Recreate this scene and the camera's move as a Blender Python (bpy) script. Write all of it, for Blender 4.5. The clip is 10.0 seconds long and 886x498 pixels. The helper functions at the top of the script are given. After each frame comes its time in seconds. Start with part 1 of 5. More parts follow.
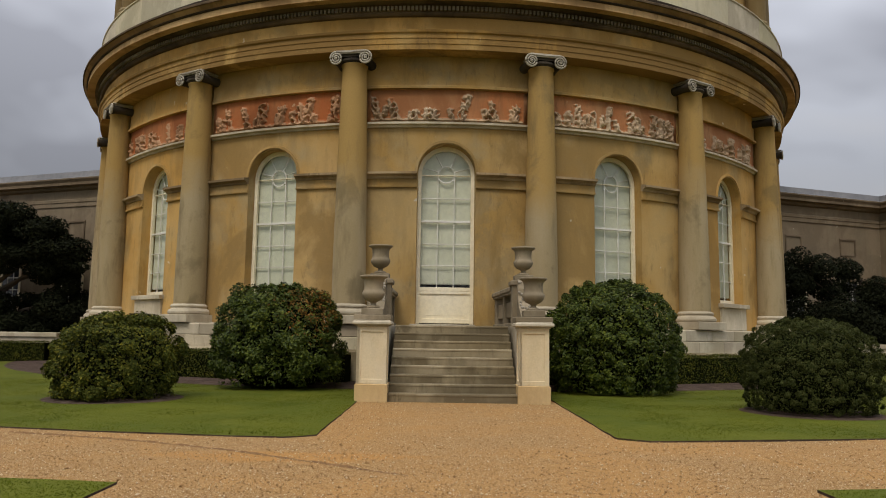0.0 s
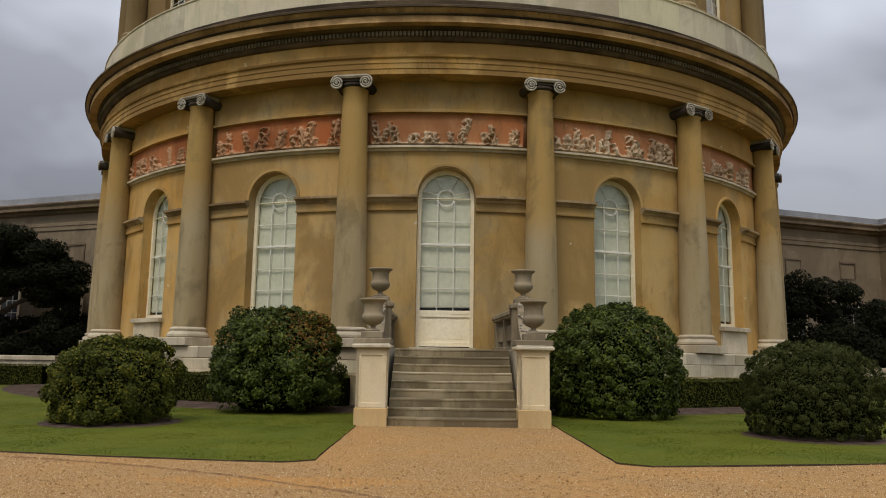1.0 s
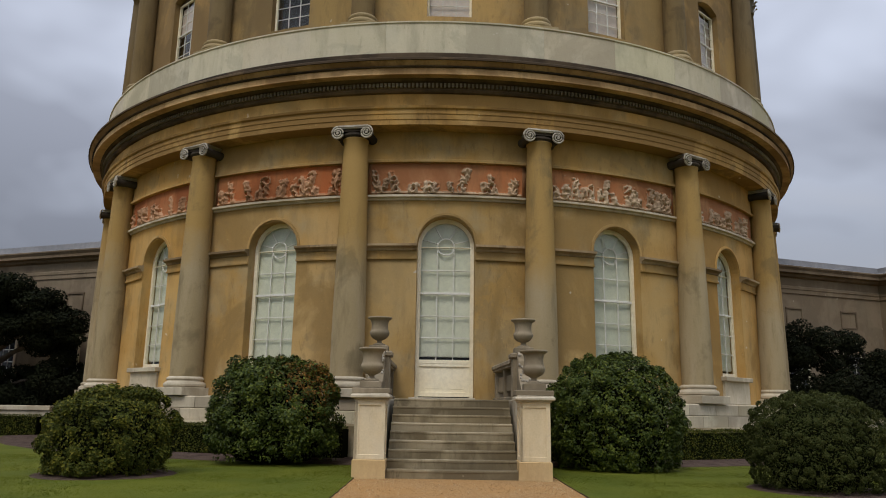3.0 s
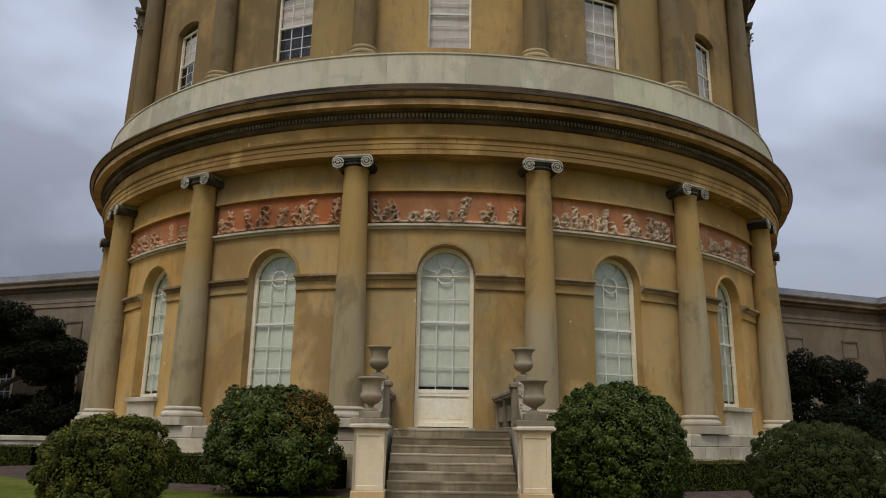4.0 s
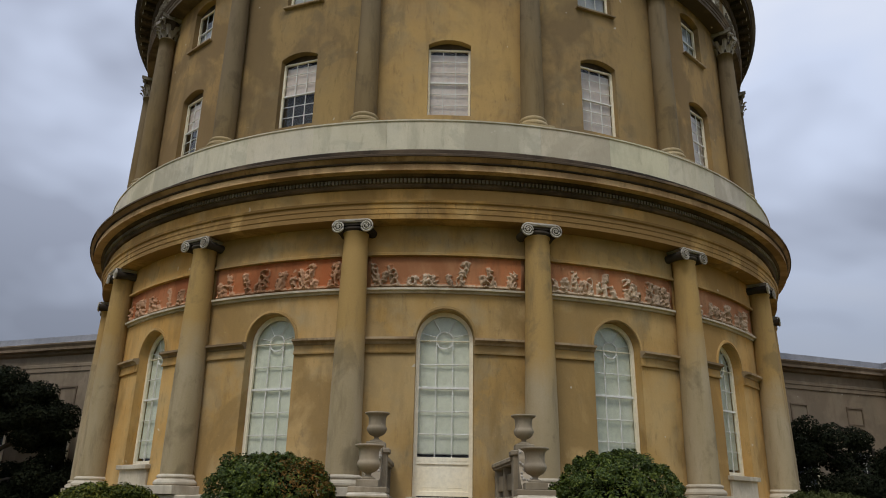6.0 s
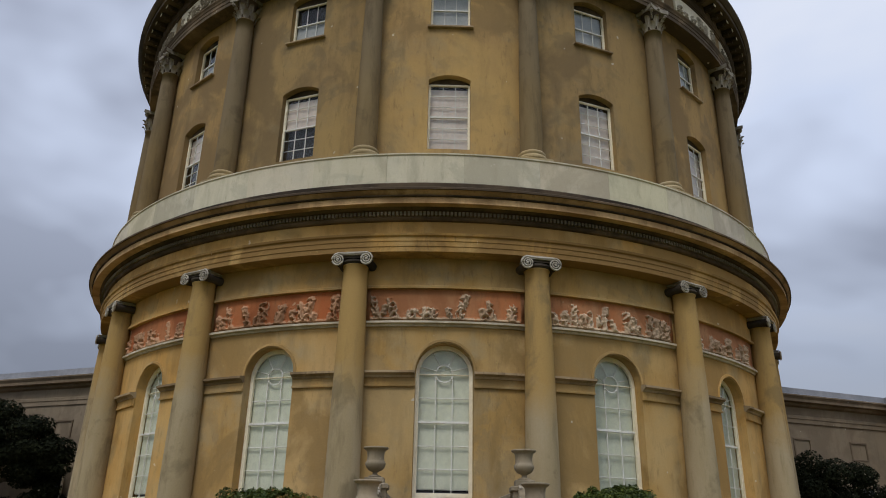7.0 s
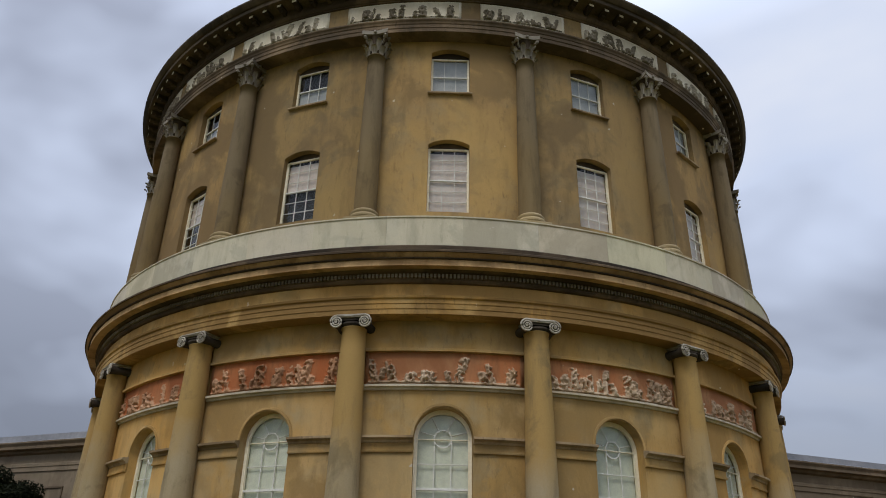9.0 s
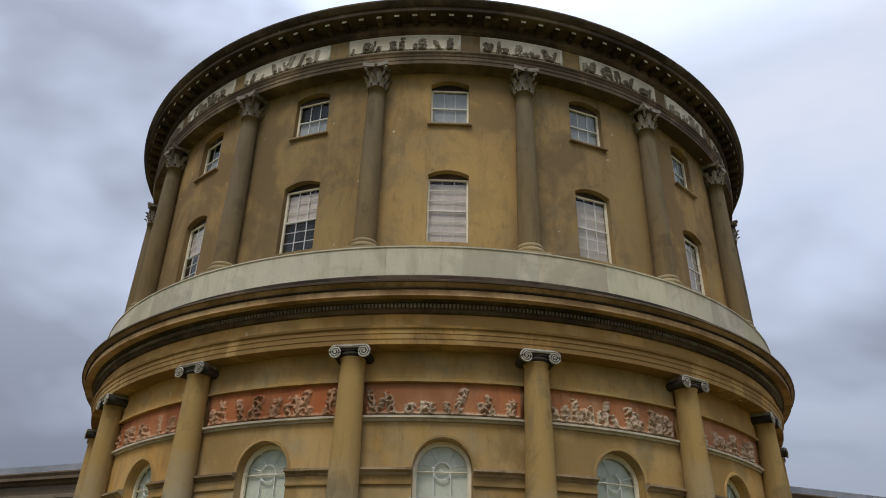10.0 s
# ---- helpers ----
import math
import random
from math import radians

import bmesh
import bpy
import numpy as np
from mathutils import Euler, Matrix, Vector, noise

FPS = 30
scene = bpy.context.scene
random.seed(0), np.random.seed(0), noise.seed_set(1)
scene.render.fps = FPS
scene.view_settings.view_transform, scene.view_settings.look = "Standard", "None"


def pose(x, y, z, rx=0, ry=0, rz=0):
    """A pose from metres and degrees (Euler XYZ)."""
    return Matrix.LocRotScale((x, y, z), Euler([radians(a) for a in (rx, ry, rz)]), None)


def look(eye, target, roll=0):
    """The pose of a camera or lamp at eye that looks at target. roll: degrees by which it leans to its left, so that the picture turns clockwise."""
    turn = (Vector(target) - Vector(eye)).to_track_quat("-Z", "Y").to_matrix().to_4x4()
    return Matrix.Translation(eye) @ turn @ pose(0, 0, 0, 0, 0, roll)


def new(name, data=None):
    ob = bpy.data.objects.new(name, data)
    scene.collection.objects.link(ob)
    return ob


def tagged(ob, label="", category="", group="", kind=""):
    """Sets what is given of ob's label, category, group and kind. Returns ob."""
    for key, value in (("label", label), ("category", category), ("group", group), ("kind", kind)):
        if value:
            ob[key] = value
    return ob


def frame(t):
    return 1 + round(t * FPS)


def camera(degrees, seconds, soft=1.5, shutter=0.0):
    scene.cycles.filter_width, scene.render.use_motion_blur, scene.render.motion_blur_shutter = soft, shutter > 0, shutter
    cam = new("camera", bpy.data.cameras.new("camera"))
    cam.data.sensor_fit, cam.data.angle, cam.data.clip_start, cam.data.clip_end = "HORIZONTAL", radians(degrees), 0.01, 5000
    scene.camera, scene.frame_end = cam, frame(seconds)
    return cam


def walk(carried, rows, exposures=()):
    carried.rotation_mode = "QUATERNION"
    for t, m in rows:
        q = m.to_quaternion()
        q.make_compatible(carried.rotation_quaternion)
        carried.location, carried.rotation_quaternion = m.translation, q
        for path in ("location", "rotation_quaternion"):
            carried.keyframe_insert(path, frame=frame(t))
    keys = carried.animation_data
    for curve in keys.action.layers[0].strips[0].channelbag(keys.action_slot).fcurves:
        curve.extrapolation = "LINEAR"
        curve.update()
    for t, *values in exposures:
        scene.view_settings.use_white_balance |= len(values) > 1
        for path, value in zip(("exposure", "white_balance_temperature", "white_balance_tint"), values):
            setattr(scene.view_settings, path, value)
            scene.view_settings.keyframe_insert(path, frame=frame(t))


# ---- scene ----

# camera on a fixed head, tilting up
EYE = (0.0, 0.0, 1.26)
cam = camera(61.58, 10.0, 1.0)
# seconds, turn, tilt and lean of the head in degrees
HEAD = [(0.0, -0.195, 6.519, 0.839), (0.5, -0.186, 7.45, 0.848), (1.0, -0.178, 8.291, 0.859), (1.5, -0.17, 9.161, 0.871), (2.0, -0.162, 10.089, 0.886), (2.5, -0.154, 11.017, 0.902),
        (4.0, -0.13, 14.27, 0.963), (4.5, -0.122, 15.38, 0.987), (5.0, -0.114, 16.66, 1.012), (5.5, -0.106, 17.927, 1.04), (7.0, -0.081, 21.75, 1.134), (7.5, -0.073, 22.95, 1.17),
        (8.0, -0.065, 24.254, 1.207), (8.5, -0.057, 25.5, 1.246), (9.0, -0.049, 26.55, 1.287), (9.5, -0.041, 27.682, 1.329), (10.0, -0.033, 28.857, 1.374)]
walk(cam, [(t, pose(*EYE, 0, 0, y) @ pose(0, 0, 0, 90 + p) @ pose(0, 0, 0, 0, 0, r)) for t, y, p, r in HEAD],
     [(0.0, 0.57, 7300, 10), (1.0, 0.54, 7150, 10), (2.5, 0.49, 6830, 10), (4.0, 0.47, 6520, 10), (5.5, 0.49, 6420, 10), (7.0, 0.49, 6370, 10), (10.0, 0.48, 6370, 10)])

# ---- light ----
world = bpy.data.worlds.new("overcast_sky")
scene.world = world
world.use_nodes = True
SUN_EL, SUN_AZ = 55.0, -22.0     # degrees; azimuth from straight behind the camera, towards its left


def sky_nodes():
    nt = world.node_tree
    nt.nodes.clear()
    N, L = nt.nodes.new, nt.links.new
    out = N("ShaderNodeOutputWorld")
    bg = N("ShaderNodeBackground")
    sky = N("ShaderNodeTexSky")
    sky.sky_type = "NISHITA"
    sky.sun_disc = False
    sky.sun_elevation = radians(SUN_EL)
    sky.sun_rotation = radians(180 - SUN_AZ)
    sky.dust_density = 2.0
    co = N("ShaderNodeTexCoord")
    mp = N("ShaderNodeMapping")
    mp.inputs["Scale"].default_value = (-1.0, 1.0, 1.7)
    mp.inputs["Location"].default_value = (0.35, 0.1, 0.55)
    L(co.outputs["Generated"], mp.inputs["Vector"])
    n1 = N("ShaderNodeTexNoise")
    n1.inputs["Scale"].default_value, n1.inputs["Detail"].default_value = 1.9, 4.0
    n1.inputs["Roughness"].default_value, n1.inputs["Distortion"].default_value = 0.54, 0.2
    L(mp.outputs["Vector"], n1.inputs["Vector"])
    r = N("ShaderNodeValToRGB")
    r.color_ramp.elements[0].position, r.color_ramp.elements[0].color = 0.36, (3.0, 3.25, 4.0, 1)
    r.color_ramp.elements[1].position, r.color_ramp.elements[1].color = 0.66, (5.7, 6.0, 6.8, 1)
    e = r.color_ramp.elements.new(0.5)
    e.color = (4.9, 5.4, 6.6, 1)
    L(n1.outputs["Fac"], r.inputs["Fac"])
    mix = N("ShaderNodeMix")
    mix.data_type = "RGBA"
    mix.inputs["Factor"].default_value = 0.88
    L(sky.outputs["Color"], mix.inputs[6])
    L(r.outputs["Color"], mix.inputs[7])
    sep = N("ShaderNodeSeparateXYZ")
    L(co.outputs["Generated"], sep.inputs[0])
    up = N("ShaderNodeValToRGB")
    for k, (at, v) in enumerate(((0.0, 0.30), (0.20, 0.50), (0.40, 0.83), (0.64, 0.88), (0.95, 2.7))):
        el = up.color_ramp.elements[k] if k < 2 else up.color_ramp.elements.new(at)
        el.position, el.color = at, (v, v, v, 1)
    L(sep.outputs["Z"], up.inputs[0])
    dim = N("ShaderNodeMix")
    dim.data_type, dim.blend_type = "RGBA", "MULTIPLY"
    dim.inputs["Factor"].default_value = 1.0
    L(mix.outputs[2], dim.inputs[6])
    L(up.outputs[0], dim.inputs[7])
    L(dim.outputs[2], bg.inputs["Color"])
    bg.inputs["Strength"].default_value = 0.115
    L(bg.outputs["Background"], out.inputs["Surface"])


sky_nodes()
sun = new("sun", bpy.data.lights.new("sun", "SUN"))
sun.data.energy, sun.data.angle, sun.data.color = 0.95, radians(20), (1.0, 0.95, 0.87)
sun.matrix_world = look((0, 0, 60), (0 + 60 * math.sin(radians(-SUN_AZ)) / math.tan(radians(SUN_EL)), 60 * math.cos(radians(SUN_AZ)) / math.tan(radians(SUN_EL)), 0))

# ---- materials ----


class Mat:
    """A small node material builder."""

    def __init__(self, name, rough=0.9, metal=0.0, spec=0.3):
        self.m = bpy.data.materials.new(name)
        self.m.use_nodes = True
        self.nt = self.m.node_tree
        self.b = self.nt.nodes["Principled BSDF"]
        self.b.inputs["Roughness"].default_value = rough
        self.b.inputs["Metallic"].default_value = metal
        self.b.inputs["Specular IOR Level"].default_value = spec
        co = self.nt.nodes.new("ShaderNodeTexCoord")
        self.co = co.outputs["Object"]

    def n(self, kind, **sockets):
        node = self.nt.nodes.new(kind)
        for k, v in sockets.items():
            k = k.replace("_", " ")
            if isinstance(v, bpy.types.NodeSocket):
                self.nt.links.new(v, node.inputs[k])
            else:
                node.inputs[k].default_value = v
        return node

    def scaled(self, sx, sy, sz):
        return self.n("ShaderNodeMapping", Vector=self.co, Scale=(sx, sy, sz)).outputs[0]

    def noise(self, scale, detail=4.0, rough=0.55, vector=None, distort=0.0):
        return self.n("ShaderNodeTexNoise", Vector=vector or self.co, Scale=scale, Detail=detail, Roughness=rough, Distortion=distort).outputs["Fac"]

    def cells(self, scale, vector=None, out="Color"):
        return self.n("ShaderNodeTexVoronoi", Vector=vector or self.co, Scale=scale).outputs[out]

    def ramp(self, fac, *stops):
        r = self.nt.nodes.new("ShaderNodeValToRGB")
        while len(r.color_ramp.elements) < len(stops):
            r.color_ramp.elements.new(0.5)
        for e, (p, c) in zip(r.color_ramp.elements, stops):
            e.position = p
            e.color = (c, c, c, 1) if isinstance(c, (int, float)) else (*c, 1)
        self.nt.links.new(fac, r.inputs["Fac"])
        return r.outputs["Color"]

    def mix(self, fac, a, b, blend="MIX"):
        x = self.nt.nodes.new("ShaderNodeMix")
        x.data_type, x.blend_type = "RGBA", blend
        for sock, v in ((x.inputs["Factor"], fac), (x.inputs[6], a), (x.inputs[7], b)):
            if isinstance(v, bpy.types.NodeSocket):
                self.nt.links.new(v, sock)
            else:
                sock.default_value = v if isinstance(v, (int, float)) else (*v, 1)
        return x.outputs[2]

    def math(self, op, a, b=0.0):
        x = self.nt.nodes.new("ShaderNodeMath")
        x.operation = op
        for sock, v in zip(x.inputs, (a, b)):
            if isinstance(v, bpy.types.NodeSocket):
                self.nt.links.new(v, sock)
            else:
                sock.default_value = v
        return x.outputs[0]

    def random(self):
        return self.nt.nodes.new("ShaderNodeObjectInfo").outputs["Random"]

    def tint(self):
        return self.nt.nodes.new("ShaderNodeObjectInfo").outputs["Color"]

    def height(self):
        s = self.nt.nodes.new("ShaderNodeSeparateXYZ")
        self.nt.links.new(self.co, s.inputs[0])
        return s.outputs["Z"]

    def done(self, color, bump=None, strength=0.3, distance=0.02, rough=None):
        if isinstance(color, bpy.types.NodeSocket):
            self.nt.links.new(color, self.b.inputs["Base Color"])
        else:
            self.b.inputs["Base Color"].default_value = (*color, 1)
        if bump is not None:
            bn = self.n("ShaderNodeBump", Height=bump, Strength=strength, Distance=distance)
            self.nt.links.new(bn.outputs[0], self.b.inputs["Normal"])
        if rough is not None:
            self.nt.links.new(rough, self.b.inputs["Roughness"])
        return self.m


def stucco(name, base, pale, grey, dark, grime=0.5):
    """Old limewashed render: broad faded fields, upright runs, small chips."""
    k = Mat(name, 0.92, 0, 0.2)
    shift = k.n("ShaderNodeVectorMath", **{})
    shift.operation = "ADD"
    k.nt.links.new(k.co, shift.inputs[0])
    comb = k.n("ShaderNodeCombineXYZ", X=k.math("MULTIPLY", k.random(), 37.0), Y=k.math("MULTIPLY", k.random(), 11.0), Z=0.0)
    k.nt.links.new(comb.outputs[0], shift.inputs[1])
    v = shift.outputs[0]
    stretched = k.n("ShaderNodeMapping", Vector=v, Scale=(1.0, 1.0, 0.22)).outputs[0]
    broad = k.noise(0.42, 5, 0.55, v, 0.4)
    fade = k.noise(0.9, 4, 0.6, v)
    runs = k.noise(2.3, 5, 0.62, stretched)
    grain = k.noise(28, 4, 0.7)
    c = k.mix(k.ramp(broad, (0.42, 0.0), (0.62, 0.75)), base, pale)
    c = k.mix(k.ramp(fade, (0.5, 0.0), (0.68, 0.7)), c, grey)
    c = k.mix(k.ramp(runs, (0.5, 0.0), (0.78, grime)), c, dark)
    fine = k.noise(7.0, 6, 0.7, k.n("ShaderNodeMapping", Vector=v, Scale=(1.0, 1.0, 0.3)).outputs[0], 0.2)
    c = k.mix(k.ramp(fine, (0.56, 0.0), (0.70, grime * 0.8)), c, dark)
    patch = k.noise(0.7, 6, 0.62, k.n("ShaderNodeMapping", Vector=v, Location=(5.0, 3.0, 1.0)).outputs[0], 0.4)
    c = k.mix(k.ramp(patch, (0.55, 0.0), (0.60, grime * 0.75)), c, tuple(0.5 * (p + q) for p, q in zip(dark, grey)))
    blot = k.noise(0.33, 6, 0.58, k.n("ShaderNodeMapping", Vector=v, Location=(2.0, 9.0, 4.0), Scale=(1.0, 1.0, 0.7)).outputs[0], 0.5)
    c = k.mix(k.ramp(blot, (0.49, 0.0), (0.56, min(1.0, grime * 1.45))), c, tuple(0.5 * p + 0.5 * q for p, q in zip(dark, base)))
    c = k.mix(k.ramp(blot, (0.36, grime * 0.9), (0.45, 0.0)), c, pale)
    c = k.mix(k.ramp(k.noise(9, 3, 0.7, v), (0.68, 0.0), (0.74, 0.5)), c, pale)
    c = k.mix(k.ramp(k.noise(3.1, 2, 0.4, v), (0.765, 0.0), (0.78, 0.7)), c, (0.6, 0.54, 0.42))
    c = k.mix(k.ramp(grain, (0.3, 0.12), (0.7, 0.0)), c, (0.05, 0.04, 0.02))
    c = k.mix(1.0, c, k.tint(), "MULTIPLY")
    return k.done(c, k.math("ADD", k.math("MULTIPLY", grain, 0.35), k.noise(5, 4, 0.6)), 0.35, 0.012)


M_WALL = stucco("ochre_stucco", (0.44, 0.262, 0.080), (0.52, 0.35, 0.145), (0.38, 0.29, 0.15), (0.13, 0.092, 0.042), 0.55)
M_UPWALL = stucco("brown_ochre_stucco", (0.310, 0.200, 0.084), (0.39, 0.255, 0.096), (0.260, 0.195, 0.105), (0.090, 0.066, 0.038), 0.6)
def column_mat(name, low, lowpale, high, dark, cut, span):
    """Render columns: greyish shaft whose foot and head have weathered apart, with an uneven line between them."""
    k = Mat(name, 0.92, 0, 0.2)
    comb = k.n("ShaderNodeCombineXYZ", X=k.math("MULTIPLY", k.random(), 41.0), Y=k.math("MULTIPLY", k.random(), 13.0), Z=0.0)
    add = k.n("ShaderNodeVectorMath")
    add.operation = "ADD"
    k.nt.links.new(k.co, add.inputs[0])
    k.nt.links.new(comb.outputs[0], add.inputs[1])
    v = add.outputs[0]
    slow = k.n("ShaderNodeMapping", Vector=v, Scale=(1.0, 1.0, 0.18)).outputs[0]
    line = k.math("ADD", k.math("ADD", k.height(), k.math("MULTIPLY", k.noise(1.1, 5, 0.6, v), 2.2)), k.math("MULTIPLY", k.random(), 2.4))
    t = k.n("ShaderNodeMapRange", Value=line)
    t.inputs[1].default_value, t.inputs[2].default_value = cut, cut + span
    c = k.mix(k.ramp(k.noise(1.2, 5, 0.6, slow), (0.4, 0.0), (0.65, 1.0)), low, lowpale)
    c = k.mix(t.outputs[0], c, high)
    c = k.mix(k.ramp(k.noise(2.6, 6, 0.65, slow), (0.52, 0.0), (0.72, 0.6)), c, dark)
    c = k.mix(k.ramp(k.noise(0.9, 5, 0.6, v, 0.3), (0.57, 0.0), (0.66, 0.5)), c, dark)
    grain = k.noise(28, 4, 0.7)
    c = k.mix(k.ramp(grain, (0.3, 0.14), (0.7, 0.0)), c, (0.05, 0.04, 0.02))
    return k.done(c, k.math("ADD", k.math("MULTIPLY", grain, 0.35), k.noise(5, 4, 0.6)), 0.35, 0.012)


M_SHAFT = column_mat("weathered_column", (0.335, 0.260, 0.142), (0.395, 0.318, 0.195), (0.38, 0.245, 0.085), (0.15, 0.115, 0.06), 7.3, 1.5)
M_COLUMN = stucco("grey_ochre_column", (0.37, 0.275, 0.13), (0.36, 0.30, 0.19), (0.34, 0.295, 0.2), (0.14, 0.11, 0.06), 0.45)
M_TRIM = stucco("weathered_cornice", (0.33, 0.205, 0.075), (0.38, 0.27, 0.13), (0.25, 0.175, 0.085), (0.06, 0.043, 0.03), 0.8)
# sooty stone, its colour taken darker still to carry soffit and recess shade
M_DARKTRIM = stucco("soot_and_shade_stone", (0.044, 0.031, 0.019), (0.105, 0.074, 0.044), (0.062, 0.045, 0.029), (0.014, 0.011, 0.008), 0.8)
M_SOOT = stucco("black_crusted_stone", (0.030, 0.024, 0.018), (0.070, 0.056, 0.040), (0.045, 0.036, 0.027), (0.012, 0.010, 0.008), 0.7)
M_BLOCKING = stucco("pale_lichen_render", (0.53, 0.475, 0.335), (0.61, 0.555, 0.41), (0.48, 0.45, 0.345), (0.25, 0.22, 0.15), 0.5)
M_STONE = stucco("pale_limestone", (0.50, 0.43, 0.31), (0.58, 0.52, 0.40), (0.42, 0.37, 0.28), (0.20, 0.165, 0.11), 0.55)
M_PEDESTAL = stucco("cream_pedestal_stone", (0.60, 0.48, 0.29), (0.66, 0.57, 0.41), (0.55, 0.47, 0.33), (0.30, 0.21, 0.10), 0.35)
M_URN = stucco("grey_urn_stone", (0.285, 0.230, 0.150), (0.36, 0.30, 0.21), (0.24, 0.20, 0.14), (0.09, 0.075, 0.05), 0.65)
M_STEP = stucco("worn_grey_stone", (0.215, 0.170, 0.098), (0.38, 0.32, 0.21), (0.16, 0.13, 0.078), (0.06, 0.047, 0.028), 0.95)
M_VOLUTE = stucco("pale_grey_capital_stone", (0.40, 0.36, 0.29), (0.50, 0.46, 0.38), (0.30, 0.27, 0.22), (0.10, 0.085, 0.065), 0.6)
M_CAPITAL = stucco("grey_capital_stone", (0.22, 0.19, 0.14), (0.30, 0.265, 0.20), (0.17, 0.14, 0.10), (0.06, 0.05, 0.035), 0.7)
M_WINGTRIM = stucco("dark_wing_moulding", (0.17, 0.125, 0.08), (0.24, 0.18, 0.12), (0.15, 0.12, 0.08), (0.07, 0.05, 0.035), 0.5)
M_IMPCAP = stucco("weathered_impost_stone", (0.31, 0.215, 0.115), (0.43, 0.33, 0.20), (0.24, 0.165, 0.09), (0.07, 0.05, 0.03), 0.7)
M_WINGWALL = stucco("buff_wing_render", (0.215, 0.165, 0.108), (0.265, 0.21, 0.145), (0.19, 0.155, 0.105), (0.10, 0.075, 0.05), 0.5)
M_RELIEF_BG = stucco("terracotta_panel", (0.49, 0.20, 0.085), (0.52, 0.31, 0.17), (0.38, 0.22, 0.115), (0.17, 0.10, 0.055), 0.75)
M_RELIEF = stucco("pale_relief_plaster", (0.54, 0.40, 0.27), (0.70, 0.61, 0.47), (0.42, 0.29, 0.19), (0.10, 0.07, 0.045), 0.8)
M_UPRELIEF_BG = stucco("cream_frieze_panel", (0.70, 0.64, 0.49), (0.78, 0.72, 0.58), (0.62, 0.54, 0.39), (0.26, 0.19, 0.11), 0.5)
M_UPRELIEF = stucco("grey_frieze_relief", (0.22, 0.185, 0.13), (0.46, 0.41, 0.31), (0.15, 0.125, 0.085), (0.06, 0.05, 0.035), 0.8)


def simple(name, a, b, scale, rough=0.6, bump=0.15, spec=0.4, metal=0.0):
    k = Mat(name, rough, metal, spec)
    c = k.mix(k.ramp(k.noise(scale, 5, 0.6), (0.35, 0.0), (0.65, 1.0)), a, b)
    c = k.mix(k.ramp(k.noise(scale * 9, 3, 0.6), (0.35, 0.2), (0.6, 0.0)), c, tuple(x * 0.5 for x in a))
    return k.done(c, k.noise(scale * 12, 3, 0.6), bump, 0.005)


M_PAINT = simple("cream_white_paint", (0.80, 0.71, 0.50), (0.84, 0.77, 0.58), 1.2, 0.5)
M_BAR = simple("white_glazing_paint", (0.66, 0.65, 0.58), (0.72, 0.71, 0.65), 4.0, 0.5)
M_BLIND = simple("pale_grey_green_blind", (0.75, 0.76, 0.64), (0.84, 0.84, 0.73), 0.8, 0.85)
M_PINKBLIND = simple("pinkish_white_blind", (0.74, 0.62, 0.56), (0.82, 0.73, 0.67), 0.8, 0.85)
# near-black colour that stands for the darkness of unlit rooms
M_DARKROOM = simple("painted_room_dark", (0.03, 0.032, 0.035), (0.06, 0.06, 0.06), 1.2, 0.9)
M_CURTAIN = simple("grey_white_curtain", (0.42, 0.43, 0.44), (0.55, 0.55, 0.55), 2.0, 0.9)
M_LEAD = simple("grey_lead_sheet", (0.20, 0.205, 0.22), (0.30, 0.30, 0.315), 0.7, 0.55)


def glass():
    m = bpy.data.materials.new("window_glass")
    m.use_nodes = True
    nt = m.node_tree
    nt.nodes.clear()
    o, mx = nt.nodes.new("ShaderNodeOutputMaterial"), nt.nodes.new("ShaderNodeMixShader")
    tr, gl, fr = nt.nodes.new("ShaderNodeBsdfTransparent"), nt.nodes.new("ShaderNodeBsdfGlossy"), nt.nodes.new("ShaderNodeFresnel")
    tr.inputs["Color"].default_value = (0.93, 0.96, 0.94, 1)
    gl.inputs["Roughness"].default_value = 0.02
    fr.inputs["IOR"].default_value = 1.5
    for a, b in ((fr.outputs[0], mx.inputs[0]), (tr.outputs[0], mx.inputs[1]), (gl.outputs[0], mx.inputs[2]), (mx.outputs[0], o.inputs[0])):
        nt.links.new(a, b)
    return m


M_GLASS = glass()


def leafy(name, a, b, c, rough=0.45, spec=0.4):
    k = Mat(name, rough, 0, spec)
    isl = k.nt.nodes.new("ShaderNodeNewGeometry").outputs["Random Per Island"]
    col = k.ramp(isl, (0.0, a), (0.55, b), (1.0, c))
    col = k.mix(k.ramp(k.noise(1.6, 3, 0.6), (0.4, 0.0), (0.65, 0.6)), col, a)
    return k.done(col)


M_LEAF = leafy("evergreen_leaf", (0.020, 0.034, 0.003), (0.046, 0.068, 0.006), (0.12, 0.14, 0.016), 0.5, 0.18)
M_LEAF_OLIVE = leafy("olive_leaf", (0.026, 0.034, 0.004), (0.052, 0.062, 0.007), (0.15, 0.135, 0.016), 0.65, 0.1)
M_LEAF_RUST = leafy("rusty_leaf", (0.07, 0.045, 0.010), (0.13, 0.065, 0.014), (0.19, 0.09, 0.02), 0.7, 0.08)
M_LEAF_FINE = leafy("fine_grey_green_leaf", (0.022, 0.029, 0.006), (0.038, 0.046, 0.010), (0.080, 0.082, 0.024), 0.7, 0.08)
M_LEAF_DARK = leafy("dark_evergreen_leaf", (0.008, 0.010, 0.005), (0.013, 0.016, 0.008), (0.022, 0.026, 0.012), 0.85, 0.05)
